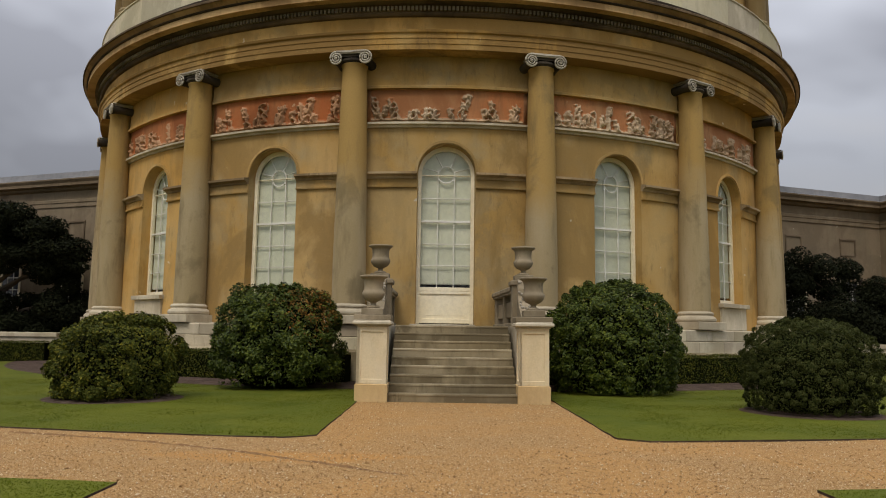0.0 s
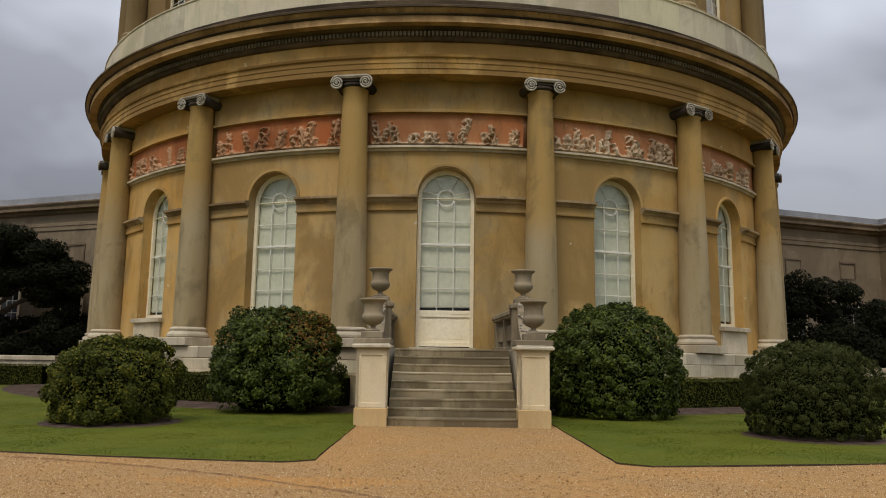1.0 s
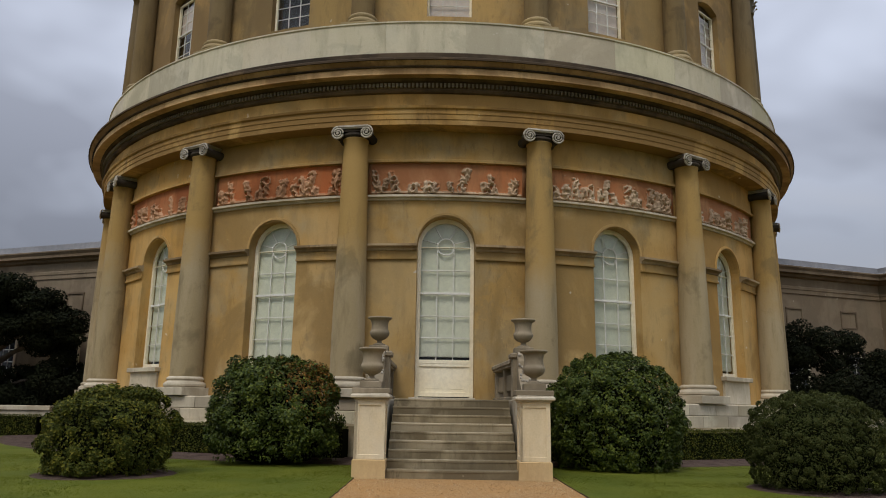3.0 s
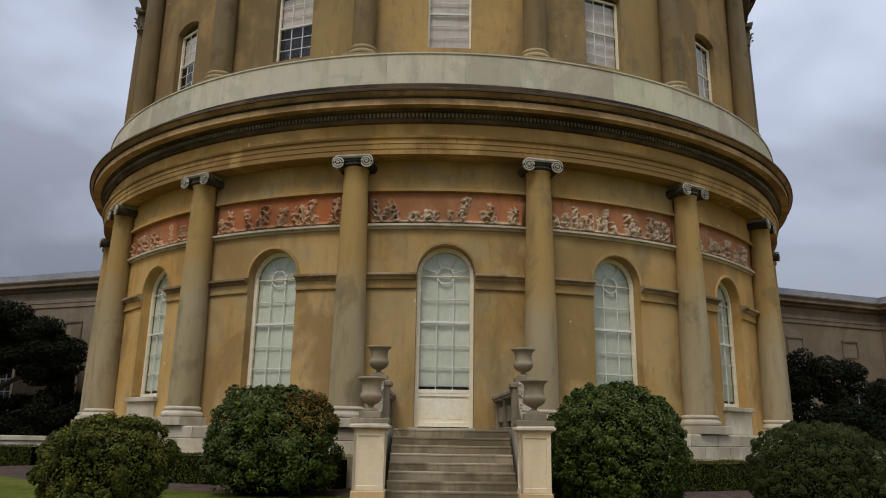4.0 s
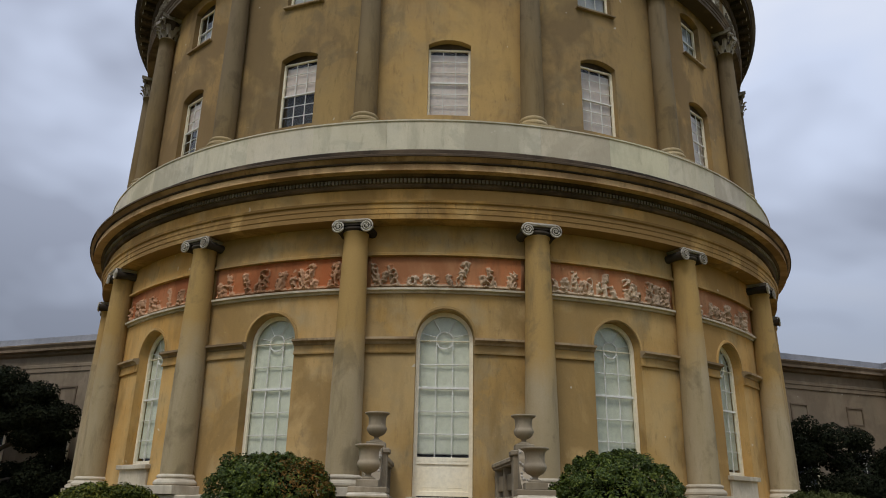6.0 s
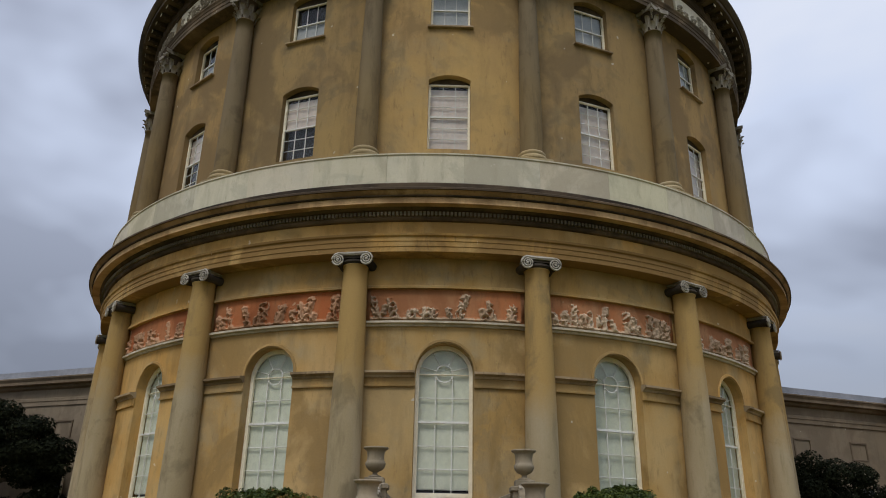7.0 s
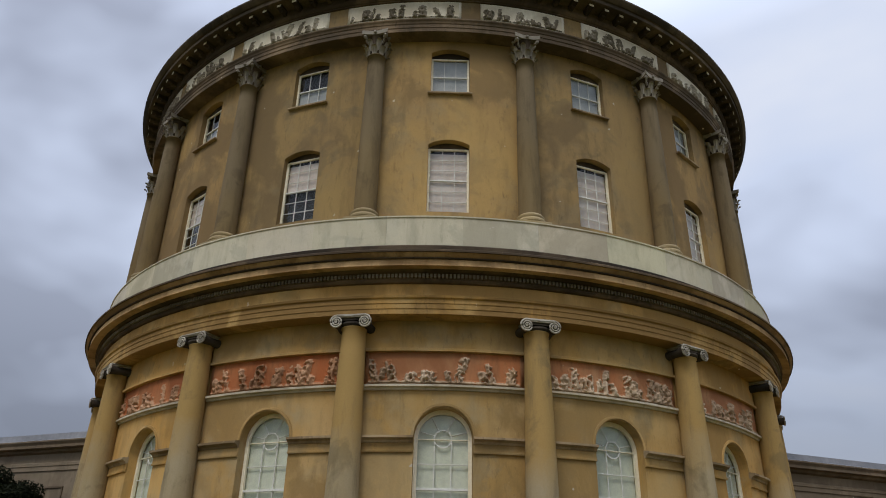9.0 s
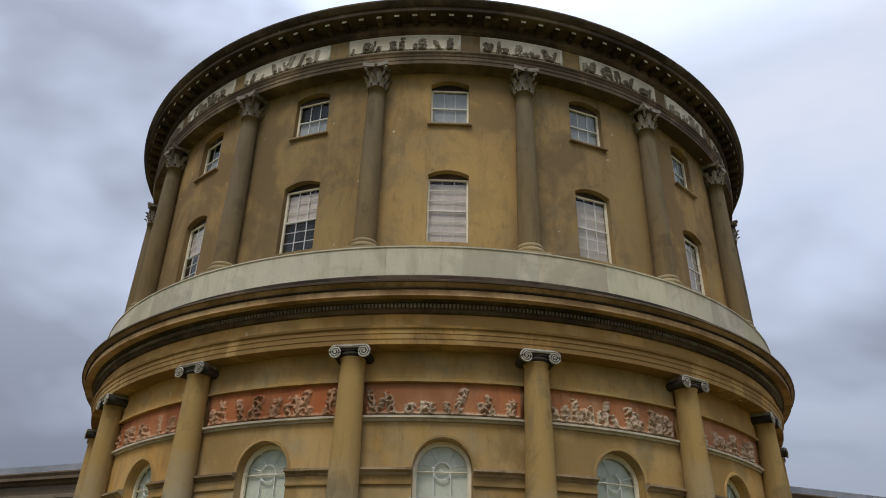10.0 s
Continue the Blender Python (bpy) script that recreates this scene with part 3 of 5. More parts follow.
def tall_window(parent, m, door=False, blind_gap=0.10):
    """Round headed sash window with a fan light; the door is the same above a panelled foot."""
    zb = 1.52 if door else SILL
    win = put("glazed_door" if door else "window", None, parent, m, "tall cream glazed door with a fan light and drawn pale blind" if door else "tall round-headed white sash window with a drawn pale blind")
    key = "door" if door else "win"
    if key not in cache:
        inner = HALF - 0.115
        f = Flat(R_WIN)
        f.bar(-HALF, -inner, zb, SPRING, 0, 0.09).bar(inner, HALF, zb, SPRING, 0, 0.09)
        f.bow(0, SPRING, inner, HALF + 0.01, 0, math.pi, 0, 0.09, 28)
        f.bar(-HALF, HALF, SPRING - 0.022, SPRING + 0.005, -0.01, 0.05)
        low = 2.50
        if door:
            f.bar(-inner, inner, 2.40, 2.50, 0, 0.075)
            f.bar(-inner, inner, 1.54, 1.66, 0, 0.075).bar(-inner, -inner + 0.1, 1.66, 2.40, 0, 0.045).bar(inner - 0.1, inner, 1.66, 2.40, 0, 0.045).bar(-0.055, 0.055, 1.66, 2.40, 0, 0.045)
            f.bar(-inner, inner, 2.32, 2.40, 0, 0.07)
            f.bar(-inner, inner, 1.56, 2.45, -0.01, 0.035)
            f.bar(-inner + 0.17, -0.12, 1.74, 2.25, 0.03, 0.042).bar(0.12, inner - 0.17, 1.74, 2.25, 0.03, 0.042)
        else:
            f.bar(-inner, inner, zb, zb + 0.13, 0, 0.075)
            low = zb + 0.13
        frame_me = f.out("frame", M_PAINT)
        bars = [("meeting_rail", Flat(R_WIN).bar(-inner, inner, 4.25, 4.31, 0.01, 0.07).out("meeting_rail", M_BAR))]
        w = 0.012
        third = inner / 3
        h = (4.25 - low) / 3
        zs = [low, low + h, low + 2 * h, 4.28, 4.91, SPRING - 0.02]
        for x in (-third, third):
            bars.append(("glazing_bar", Flat(R_WIN).bar(x - w, x + w, low, SPRING - 0.03, 0.012, 0.045).out("glazing_bar", M_BAR)))
        for z in (zs[1], zs[2], zs[4]):
            bars.append(("glazing_bar", Flat(R_WIN).bar(-inner, inner, z - w, z + w, 0.012, 0.045).out("glazing_bar", M_BAR)))
        bars.append(("fan_bow", Flat(R_WIN).bow(0, SPRING + 0.02, 0.215, 0.245, 0, 2 * math.pi, 0.012, 0.045, 24).out("fan_bow", M_BAR)))
        for a in (18, 62, 118, 162):
            a = radians(a)
            bars.append(("fan_spoke", Geo().tube([(math.cos(a) * 0.235, -(R_WIN + 0.028), SPRING + 0.02 + math.sin(a) * 0.235), (math.cos(a) * inner, -(R_WIN + 0.028), SPRING + math.sin(a) * inner)], 0.014, 4).out("fan_spoke", M_BAR)))
        panes = pane_meshes(R_WIN + 0.022, [-inner, -third, third, inner], zs)
        n = 24
        vs = [(-inner, -(R_WIN + 0.022), SPRING), (inner, -(R_WIN + 0.022), SPRING)] + [(math.cos(math.pi * j / n) * inner, -(R_WIN + 0.022), SPRING + math.sin(math.pi * j / n) * inner) for j in range(1, n)]
        panes.append(Geo().add(vs, [tuple(range(len(vs)))]).out("pane", M_GLASS))
        g = Geo()
        g.add(*fan_face(R_WIN, 0, SPRING, inner + 0.02, low + blind_gap, inner + 0.02, -0.045))
        g.add([(x, -(R_WIN - 0.06), z) for x, z in ((-inner, low + blind_gap), (inner, low + blind_gap), (inner, low + blind_gap - 0.02), (-inner, low + blind_gap - 0.02))], [(0, 1, 2, 3)])
        blind = g.out("blind", M_BLIND)
        # dark sheet behind the glass in place of a shaded room
        g = Geo()
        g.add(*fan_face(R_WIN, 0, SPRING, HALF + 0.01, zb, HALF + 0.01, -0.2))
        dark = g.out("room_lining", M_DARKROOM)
        sill_me = None
        if not door:
            s = Geo()
            s.box(-HALF - 0.10, HALF + 0.10, -(R_WALL + 0.14), -(R_WIN - 0.02), SILL - 0.13, SILL, 0.012)
            sill_me = s.out("sill", M_STONE)
            s = Geo()
            s.box(-HALF - 0.03, HALF + 0.03, -(R_WALL + 0.045), -(R_WALL - 0.2), 1.50, SILL - 0.13, 0.01)
            cache["apron"] = s.out("apron", M_STONE)
        cache[key] = (frame_me, bars, panes, blind, dark, sill_me)
    frame_me, bars, panes, blind, dark, sill_me = cache[key]
    put("frame", frame_me, win)
    for nm, me in bars:
        put(nm, me, win)
    for me in panes:
        put("pane", me, win).visible_shadow = False
    put("blind", blind, win)
    put("room_lining", dark, win)
    if sill_me:
        put("sill", sill_me, win, None, "pale stone sill")
        put("apron", cache["apron"], win, None, "stuccoed apron below the sill")
    return win


cache = {}


def small_window(parent, m, half, z0, z1, rise, rows_up, rows_lo, style, R, label):
    """Segment headed sash window in the upper drum."""
    win = put("window", None, parent, m, label)
    r = R - 0.28
    key = (half, z0, style)
    if key not in cache:
        inner = half - 0.075
        f = Flat(r)
        f.bar(-half, -inner, z0, z1, 0, 0.08).bar(inner, half, z0, z1, 0, 0.08)
        f.bar(-inner, inner, z0, z0 + 0.09, 0, 0.07).bar(-inner, inner, z1 - 0.04, z1 + 0.02, 0, 0.07)
        frame_me = f.out("frame", M_PAINT)
        lo, hi = z0 + 0.09, z1 - 0.02
        mid = lo + (hi - lo) * rows_lo / (rows_up + rows_lo)
        bars = [("meeting_rail", Flat(r).bar(-inner, inner, mid - 0.025, mid + 0.025, 0.0, 0.06).out("meeting_rail", M_BAR))]
        w = 0.011
        zs = [lo + (mid - lo) * k / rows_lo for k in range(rows_lo)] + [mid + (hi - mid) * k / rows_up for k in range(rows_up + 1)]
        for x in (-inner / 3, inner / 3):
            bars.append(("glazing_bar", Flat(r).bar(x - w, x + w, lo, hi, 0.012, 0.04).out("glazing_bar", M_BAR)))
        for z in zs[1:-1]:
            if abs(z - mid) > 0.01:
                bars.append(("glazing_bar", Flat(r).bar(-inner, inner, z - w, z + w, 0.012, 0.04).out("glazing_bar", M_BAR)))

        def sheet(za, zb, d):
            return [(-inner, -(r + d), za), (inner, -(r + d), za), (inner, -(r + d), zb), (-inner, -(r + d), zb)], [(0, 1, 2, 3)]
        panes = [("pane", me) for me in pane_meshes(r + 0.02, [-inner, -inner / 3, inner / 3, inner], zs)]
        top = hi - 0.10
        lowest = {"full": lo - 0.01, "half": mid, "net": lo, "low_net": lo}[style]
        g = Geo()
        g.add(*sheet(lowest, top if style in ("full", "half") else (hi if style == "net" else mid), -0.035))
        blind = g.out("blind" if style in ("full", "half") else "curtain", M_PINKBLIND if style in ("full", "half") else M_CURTAIN)
        # added dark sheet for the room's gloom
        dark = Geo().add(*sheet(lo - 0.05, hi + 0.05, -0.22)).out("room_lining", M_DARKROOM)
        # added dark board: paints the shade of the reveal under the arched head
        head = Geo().box(-half, half, -(r + 0.05), -(r - 0.05), z1 + 0.01, z1 + rise + 0.12, 0.004).out("head_board", M_DARKTRIM)
        s = Geo().box(-half - 0.09, half + 0.09, -(R + 0.11), -(r - 0.02), z0 - 0.065, z0, 0.01).out("sill", M_IMPCAP)
        cache[key] = [("frame", frame_me), *bars, *panes, ("blind" if style in ("full", "half") else "curtain", blind), ("room_lining", dark), ("head_board", head)] + ([("sill", s)] if half == HALF3 else [])
    for nm, me in cache[key]:
        ob = put(nm, me, win)
        if nm == "pane":
            ob.visible_shadow = False
    return win


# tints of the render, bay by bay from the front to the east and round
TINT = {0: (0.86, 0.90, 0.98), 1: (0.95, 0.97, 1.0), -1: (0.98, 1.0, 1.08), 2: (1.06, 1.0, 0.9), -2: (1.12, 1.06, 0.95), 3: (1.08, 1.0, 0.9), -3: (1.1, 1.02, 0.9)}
UTINT = {0: (1.20, 1.19, 1.12), 1: (0.88, 0.90, 0.92), -1: (0.86, 0.88, 0.88), 2: (1.0, 0.98, 0.92), -2: (0.98, 0.96, 0.9)}

for k in range(BAYS):
    i = k if k <= BAYS // 2 else k - BAYS
    m = turn(BAY * i)
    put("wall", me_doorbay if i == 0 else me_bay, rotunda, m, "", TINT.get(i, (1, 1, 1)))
    put("upper_wall", me_upbay, rotunda, m, "browner stucco wall of the upper storey", UTINT.get(i, (1, 1, 1)))
    for me in me_impost:
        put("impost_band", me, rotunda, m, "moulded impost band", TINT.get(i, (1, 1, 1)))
    for me in me_impcap:
        put("impost_cap", me, rotunda, m, "weathered projecting impost cap")
    put("panel_ledge", me_ledge, rotunda, m, "pale stone ledge under the relief")
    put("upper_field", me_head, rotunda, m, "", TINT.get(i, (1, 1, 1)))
    put("relief_panel", me_panel, rotunda, m, "terracotta ground of the relief")
    put("arch_rim", me_archi, rotunda, m, "", TINT.get(i, (1, 1, 1)))
    tall_window(rotunda, m, i == 0)
    small_window(rotunda, m, HALF2, 12.38, 14.79, 0.28, 3, 3, "half" if i in (-1, -2, 3, 5) else "full", R_UWALL, "white sash window with a pinkish blind" + (" half drawn" if i in (-1, -2, 3, 5) else ""))
    small_window(rotunda, m, HALF3, 16.88, 18.48, 0.30, 1, 1, "low_net" if i in (-1, -2) else "net", R_UWALL, "small white sash window with a pale curtain behind")

# columns
COL_BASE = [(0.0, 1.70), (0.54, 1.70), (0.58, 1.74), (0.58, 1.79), (0.545, 1.84), (0.50, 1.86), (0.485, 1.89), (0.51, 1.92), (0.51, 1.95), (0.48, 1.98), (0.44, 2.00)]


def column_meshes():
    b = Geo()
    b.box(-0.60, 0.60, -0.60, 0.60, 1.48, 1.70, 0.01)
    b.lathe(COL_BASE, 40)
    sh = Geo()
    prof = [(0.435 - 0.10 * max(0, (z - 0.15) / 0.85) ** 1.2, 1.99 + 6.38 * z) for z in [j / 12 for j in range(13)]]
    sh.lathe(prof + [(0.355, 8.39), (0.36, 8.42), (0.34, 8.45)], 40)
    c = Geo()
    c.lathe([(0.33, 8.375), (0.36, 8.425), (0.41, 8.475), (0.40, 8.535), (0.35, 8.555)], 32)
    ab = Geo()
    ab.box(-0.40, 0.40, -0.37, 0.37, 8.655, 8.70, 0.01)
    ab.box(-0.43, 0.43, -0.39, 0.39, 8.70, 8.755, 0.02)
    c.box(-0.36, 0.36, -0.34, 0.34, 8.58, 8.66)
    for s in (-1, 1):
        # bolster between the scrolls of one side
        c.lathe([(0.0, -0.40), (0.15, -0.40), (0.13, -0.25), (0.11, 0.0), (0.13, 0.25), (0.15, 0.40), (0.0, 0.40)], 18, Matrix.Translation((s * 0.40, 0, 8.515)) @ pose(0, 0, 0, -90))
    scrolls = []
    for s in (-1, 1):
        for front in (-1, 1):
            v = Geo()
            pts = []
            for j in range(46):
                a = j / 45 * 2.6 * 2 * math.pi
                rr = 0.185 * (1 - j / 45 * 0.86)
                pts.append((s * (0.395 + rr * math.sin(a)), front * (0.415 + 0.03 * j / 45), 8.520 + rr * math.cos(a)))
            v.tube(pts, 0.03, 6, 0.016)
            v.lump((s * 0.395, front * 0.44, 8.520), (0.032, 0.03, 0.032), None, 8, 5)
            if s > 0:
                ab.tube([(-0.40, front * 0.43, 8.690), (0.0, front * 0.43, 8.675), (0.40, front * 0.43, 8.690)], 0.026, 6)
            scrolls.append(("volute", v.out("volute", M_VOLUTE, True)))
    return [("base", b.out("base", M_STONE)), ("shaft", sh.out("shaft", M_SHAFT, True)), ("capital", c.out("capital", M_SOOT)), ("abacus", ab.out("abacus", M_VOLUTE)), *scrolls]


def acanthus(g, ang, z0, h, r0, flare, w):
    """One curling leaf of a capital."""
    m = turn(ang)
    rows = []
    for j in range(6):
        t = j / 5
        z = z0 + h * (t if t < 0.8 else 0.8 + (t - 0.8) * 0.2)
        r = r0 + flare * t ** 2.2
        ww = w * (0.75 + 0.5 * math.sin(math.pi * min(t, 0.75))) * (1 if j < 5 else 0.5)
        rows.append([m @ Vector((x * ww, -(r + (0.02 if x == 0 else 0)), z - (0.05 * h if j == 5 else 0))) for x in (-1, -0.5, 0, 0.5, 1)])
    vs = [p for r in rows for p in r]
    g.add(vs, [(5 * a + b, 5 * a + b + 1, 5 * a + b + 6, 5 * a + b + 5) for a in range(5) for b in range(4)])


def upper_column_meshes():
    b = Geo()
    b.box(-0.50, 0.50, -0.50, 0.50, 11.590, 11.860, 0.01)
    b.lathe([(0.0, 11.860), (0.46, 11.860), (0.49, 11.910), (0.49, 11.960), (0.45, 12.020), (0.41, 12.050), (0.43, 12.100), (0.43, 12.140), (0.39, 12.190), (0.36, 12.210)], 36)
    sh = Geo()
    prof = [(0.345 - 0.06 * max(0, (z - 0.2) / 0.8) ** 1.2, 12.20 + 5.94 * z) for z in [j / 12 for j in range(13)]]
    sh.lathe(prof + [(0.315, 18.127), (0.315, 18.166), (0.285, 18.192)], 36)
    c = Geo()
    bell = Geo().lathe([(0.285, 18.140), (0.275, 18.559), (0.30, 18.846), (0.36, 18.964)], 24)
    for j in range(8):
        acanthus(c, 45 * j, 18.166, 0.31, 0.305, 0.17, 0.09)
        acanthus(c, 45 * j + 22.5, 18.297, 0.46, 0.31, 0.20, 0.075)
    for s in range(4):
        a = 45 + 90 * s
        m = turn(a)
        pts = [m @ Vector((0, -(0.33 + 0.17 * t + 0.05 * math.sin(6 * t)), 18.637 + 0.22 * t)) for t in (0, 0.3, 0.6, 0.85, 1.0)]
        c.tube(pts, 0.035, 5, 0.05)
        c.lump(tuple(m @ Vector((0, -0.50, 18.886))), (0.06, 0.06, 0.065), None, 8, 5)
    # hollow-sided abacus
    n, pts = 10, []
    for s in range(4):
        for j in range(n):
            t = -1 + 2 * j / n
            pts.append(turn(90 * s) @ Vector((0.44 * t, -(0.36 + 0.08 * t * t), 0)))
    vs = [(p.x, p.y, z) for z in (18.951, 19.108) for p in pts]
    N = len(pts)
    c.add(vs, [(j, (j + 1) % N, N + (j + 1) % N, N + j) for j in range(N)] + [tuple(range(N))[::-1], tuple(range(N, 2 * N))])
    for s in range(4):
        c.lump(tuple(turn(90 * s) @ Vector((0, -0.39, 19.029))), (0.06, 0.05, 0.06), None, 8, 5)
    return b.out("base", M_COLUMN), sh.out("shaft", M_UPCOL, True), c.out("capital", M_UPCAP), bell.out("bell", M_DARKTRIM, True)


M_UPCOL = column_mat("brown_grey_column", (0.175, 0.120, 0.052), (0.215, 0.155, 0.075), (0.18, 0.135, 0.075), (0.080, 0.057, 0.030), 16.0, 2.0)
M_UPCAP = stucco("dark_grey_capital", (0.27, 0.24, 0.19), (0.38, 0.345, 0.28), (0.20, 0.175, 0.135), (0.06, 0.05, 0.04), 0.6)
low_col, up_col = column_meshes(), upper_column_meshes()
for k in range(BAYS):
    a = BAY * (k + 0.5)
    col = put("column", None, rotunda, turn(a) @ Matrix.Translation((0, -R_COL, 0)), "three-quarter Ionic column of weathered render")
    for nm, me in low_col:
        put(nm, me, col)
    col = put("upper_column", None, rotunda, turn(a) @ Matrix.Translation((0, -R_UCOL, 0)), "slim brown Corinthian column with a leafy capital")
    for nm, me in zip(("base", "shaft", "capital", "bell"), up_col):
        put(nm, me, col)

# entablature of the lower order
A = 14.05
ring("architrave", [(13.2, 8.76), (A, 8.76), (A, 8.90), (A + 0.02, 8.91), (A + 0.02, 9.05), (A + 0.04, 9.06), (A + 0.04, 9.18), (A + 0.09, 9.21), (A + 0.11, 9.27), (A - 0.02, 9.29)], M_TRIM, "ochre architrave in three fasciae", 1.0, (1.3, 1.22, 1.0))
ring("frieze", [(A - 0.02, 9.28), (A - 0.02, 9.66)], M_WALL, "plain ochre frieze", 1.0, (1.12, 1.08, 1.0))
# the dark tone holds soot and the painted shade below the corona
ring("bed_moulding", [(A - 0.02, 9.65), (A + 0.05, 9.67), (A + 0.09, 9.73), (A + 0.09, 9.93), (A + 0.18, 9.95), (A + 0.25, 10.0)], M_DARKTRIM, "bed moulding dark with soot and cornice shade", 1.0, (1.35, 1.3, 1.25))
ring("corona", [(A + 0.23, 10.0), (A + 0.51, 9.99), (A + 0.51, 10.01), (A + 0.50, 10.02), (A + 0.50, 10.17), (A + 0.52, 10.18)], M_IMPCAP, "stained cornice face", 1.0, (1.35, 1.2, 1.0))
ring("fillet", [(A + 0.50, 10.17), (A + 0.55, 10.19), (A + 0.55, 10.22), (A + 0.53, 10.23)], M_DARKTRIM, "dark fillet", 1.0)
ring("cyma", [(A + 0.53, 10.22), (A + 0.57, 10.25), (A + 0.63, 10.31), (A + 0.65, 10.335)], M_IMPCAP, "reddish stained upper moulding", 1.0, (1.0, 0.88, 0.72))
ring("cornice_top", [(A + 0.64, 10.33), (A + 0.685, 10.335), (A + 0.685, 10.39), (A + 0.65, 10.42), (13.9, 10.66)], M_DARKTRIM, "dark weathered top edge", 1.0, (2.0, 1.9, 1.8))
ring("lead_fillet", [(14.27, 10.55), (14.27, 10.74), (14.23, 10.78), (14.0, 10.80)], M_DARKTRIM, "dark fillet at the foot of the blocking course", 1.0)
ring("blocking_core", [(14.14, 10.60), (14.14, 10.70), (14.10, 10.74), (14.10, 11.70), (12.9, 11.80)], M_BLOCKING, "pale render backing of the blocking course", 1.0)
g = Geo()
nd = 820
for j in range(nd):
    t = 360 * j / nd
    g.box(-0.030, 0.030, -(A + 0.165), -(A + 0.08), 9.785, 9.895, 0, turn(t))
tagged(put("dentil_course", g.out("dentil_course", M_CAPITAL), rotunda, None, "row of small square dentils"), kind="stuff")

# entablature of the upper order
B = 13.84
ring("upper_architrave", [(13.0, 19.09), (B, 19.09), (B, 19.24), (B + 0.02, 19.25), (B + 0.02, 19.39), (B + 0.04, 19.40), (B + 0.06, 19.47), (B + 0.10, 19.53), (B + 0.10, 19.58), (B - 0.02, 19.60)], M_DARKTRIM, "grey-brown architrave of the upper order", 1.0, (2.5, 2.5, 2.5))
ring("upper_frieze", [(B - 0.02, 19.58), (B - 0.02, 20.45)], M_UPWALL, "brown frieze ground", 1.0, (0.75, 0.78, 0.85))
# bed, corona and modillion bodies: staining and soffit shade share one dark colour
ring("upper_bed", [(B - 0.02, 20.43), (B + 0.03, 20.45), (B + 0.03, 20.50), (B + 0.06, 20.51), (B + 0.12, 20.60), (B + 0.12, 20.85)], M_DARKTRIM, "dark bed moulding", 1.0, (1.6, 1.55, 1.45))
ring("upper_corona", [(B + 0.10, 20.84), (B + 0.12, 20.90), (B + 0.64, 20.90), (B + 0.66, 20.92), (B + 0.66, 21.06), (B + 0.70, 21.08)], M_DARKTRIM, "weathered crowning cornice dark with soffit shade", 1.0, (1.35, 1.4, 1.4))
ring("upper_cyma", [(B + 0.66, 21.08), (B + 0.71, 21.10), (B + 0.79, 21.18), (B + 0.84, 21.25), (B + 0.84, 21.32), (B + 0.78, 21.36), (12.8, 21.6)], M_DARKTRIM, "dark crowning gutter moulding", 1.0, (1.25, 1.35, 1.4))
mod = Geo()
mod.box(-0.10, 0.10, -(B + 0.52), -(B + 0.10), 20.77, 20.905, 0.008)
mod.box(-0.085, 0.085, -(B + 0.36), -(B + 0.08), 20.69, 20.78, 0.03)
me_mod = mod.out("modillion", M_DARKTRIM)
modtip = Geo().box(-0.085, 0.085, -(B + 0.532), -(B + 0.51), 20.79, 20.885, 0.008).out("face", M_UPRELIEF_BG)
MODS = 142
for j in range(MODS):
    o = put("modillion", me_mod, rotunda, turn(360 * j / MODS - 0.14))
    put("face", modtip, o)
# drum behind the cornice and the low dome
ring("attic_step", [(13.1, 21.4), (13.1, 21.8), (13.0, 21.85), (11.0, 22.05)], M_LEAD, "grey lead-covered step")
put("dome", Geo().lathe([(11.0 * math.cos(radians(a)), 22.0 + 4.4 * math.sin(radians(a))) for a in range(0, 91, 6)], 96).out("dome", M_LEAD, True), rotunda, None, "grey lead dome")
# dark ring added inside the drum for the rooms' darkness
ring("inner_lining", [(12.2, 0.5), (12.2, 20.7)], M_DARKROOM, "added dark ring standing in for the unlit rooms", 4)


# ---- reliefs: plain modelled shapes, one mesh a panel ----


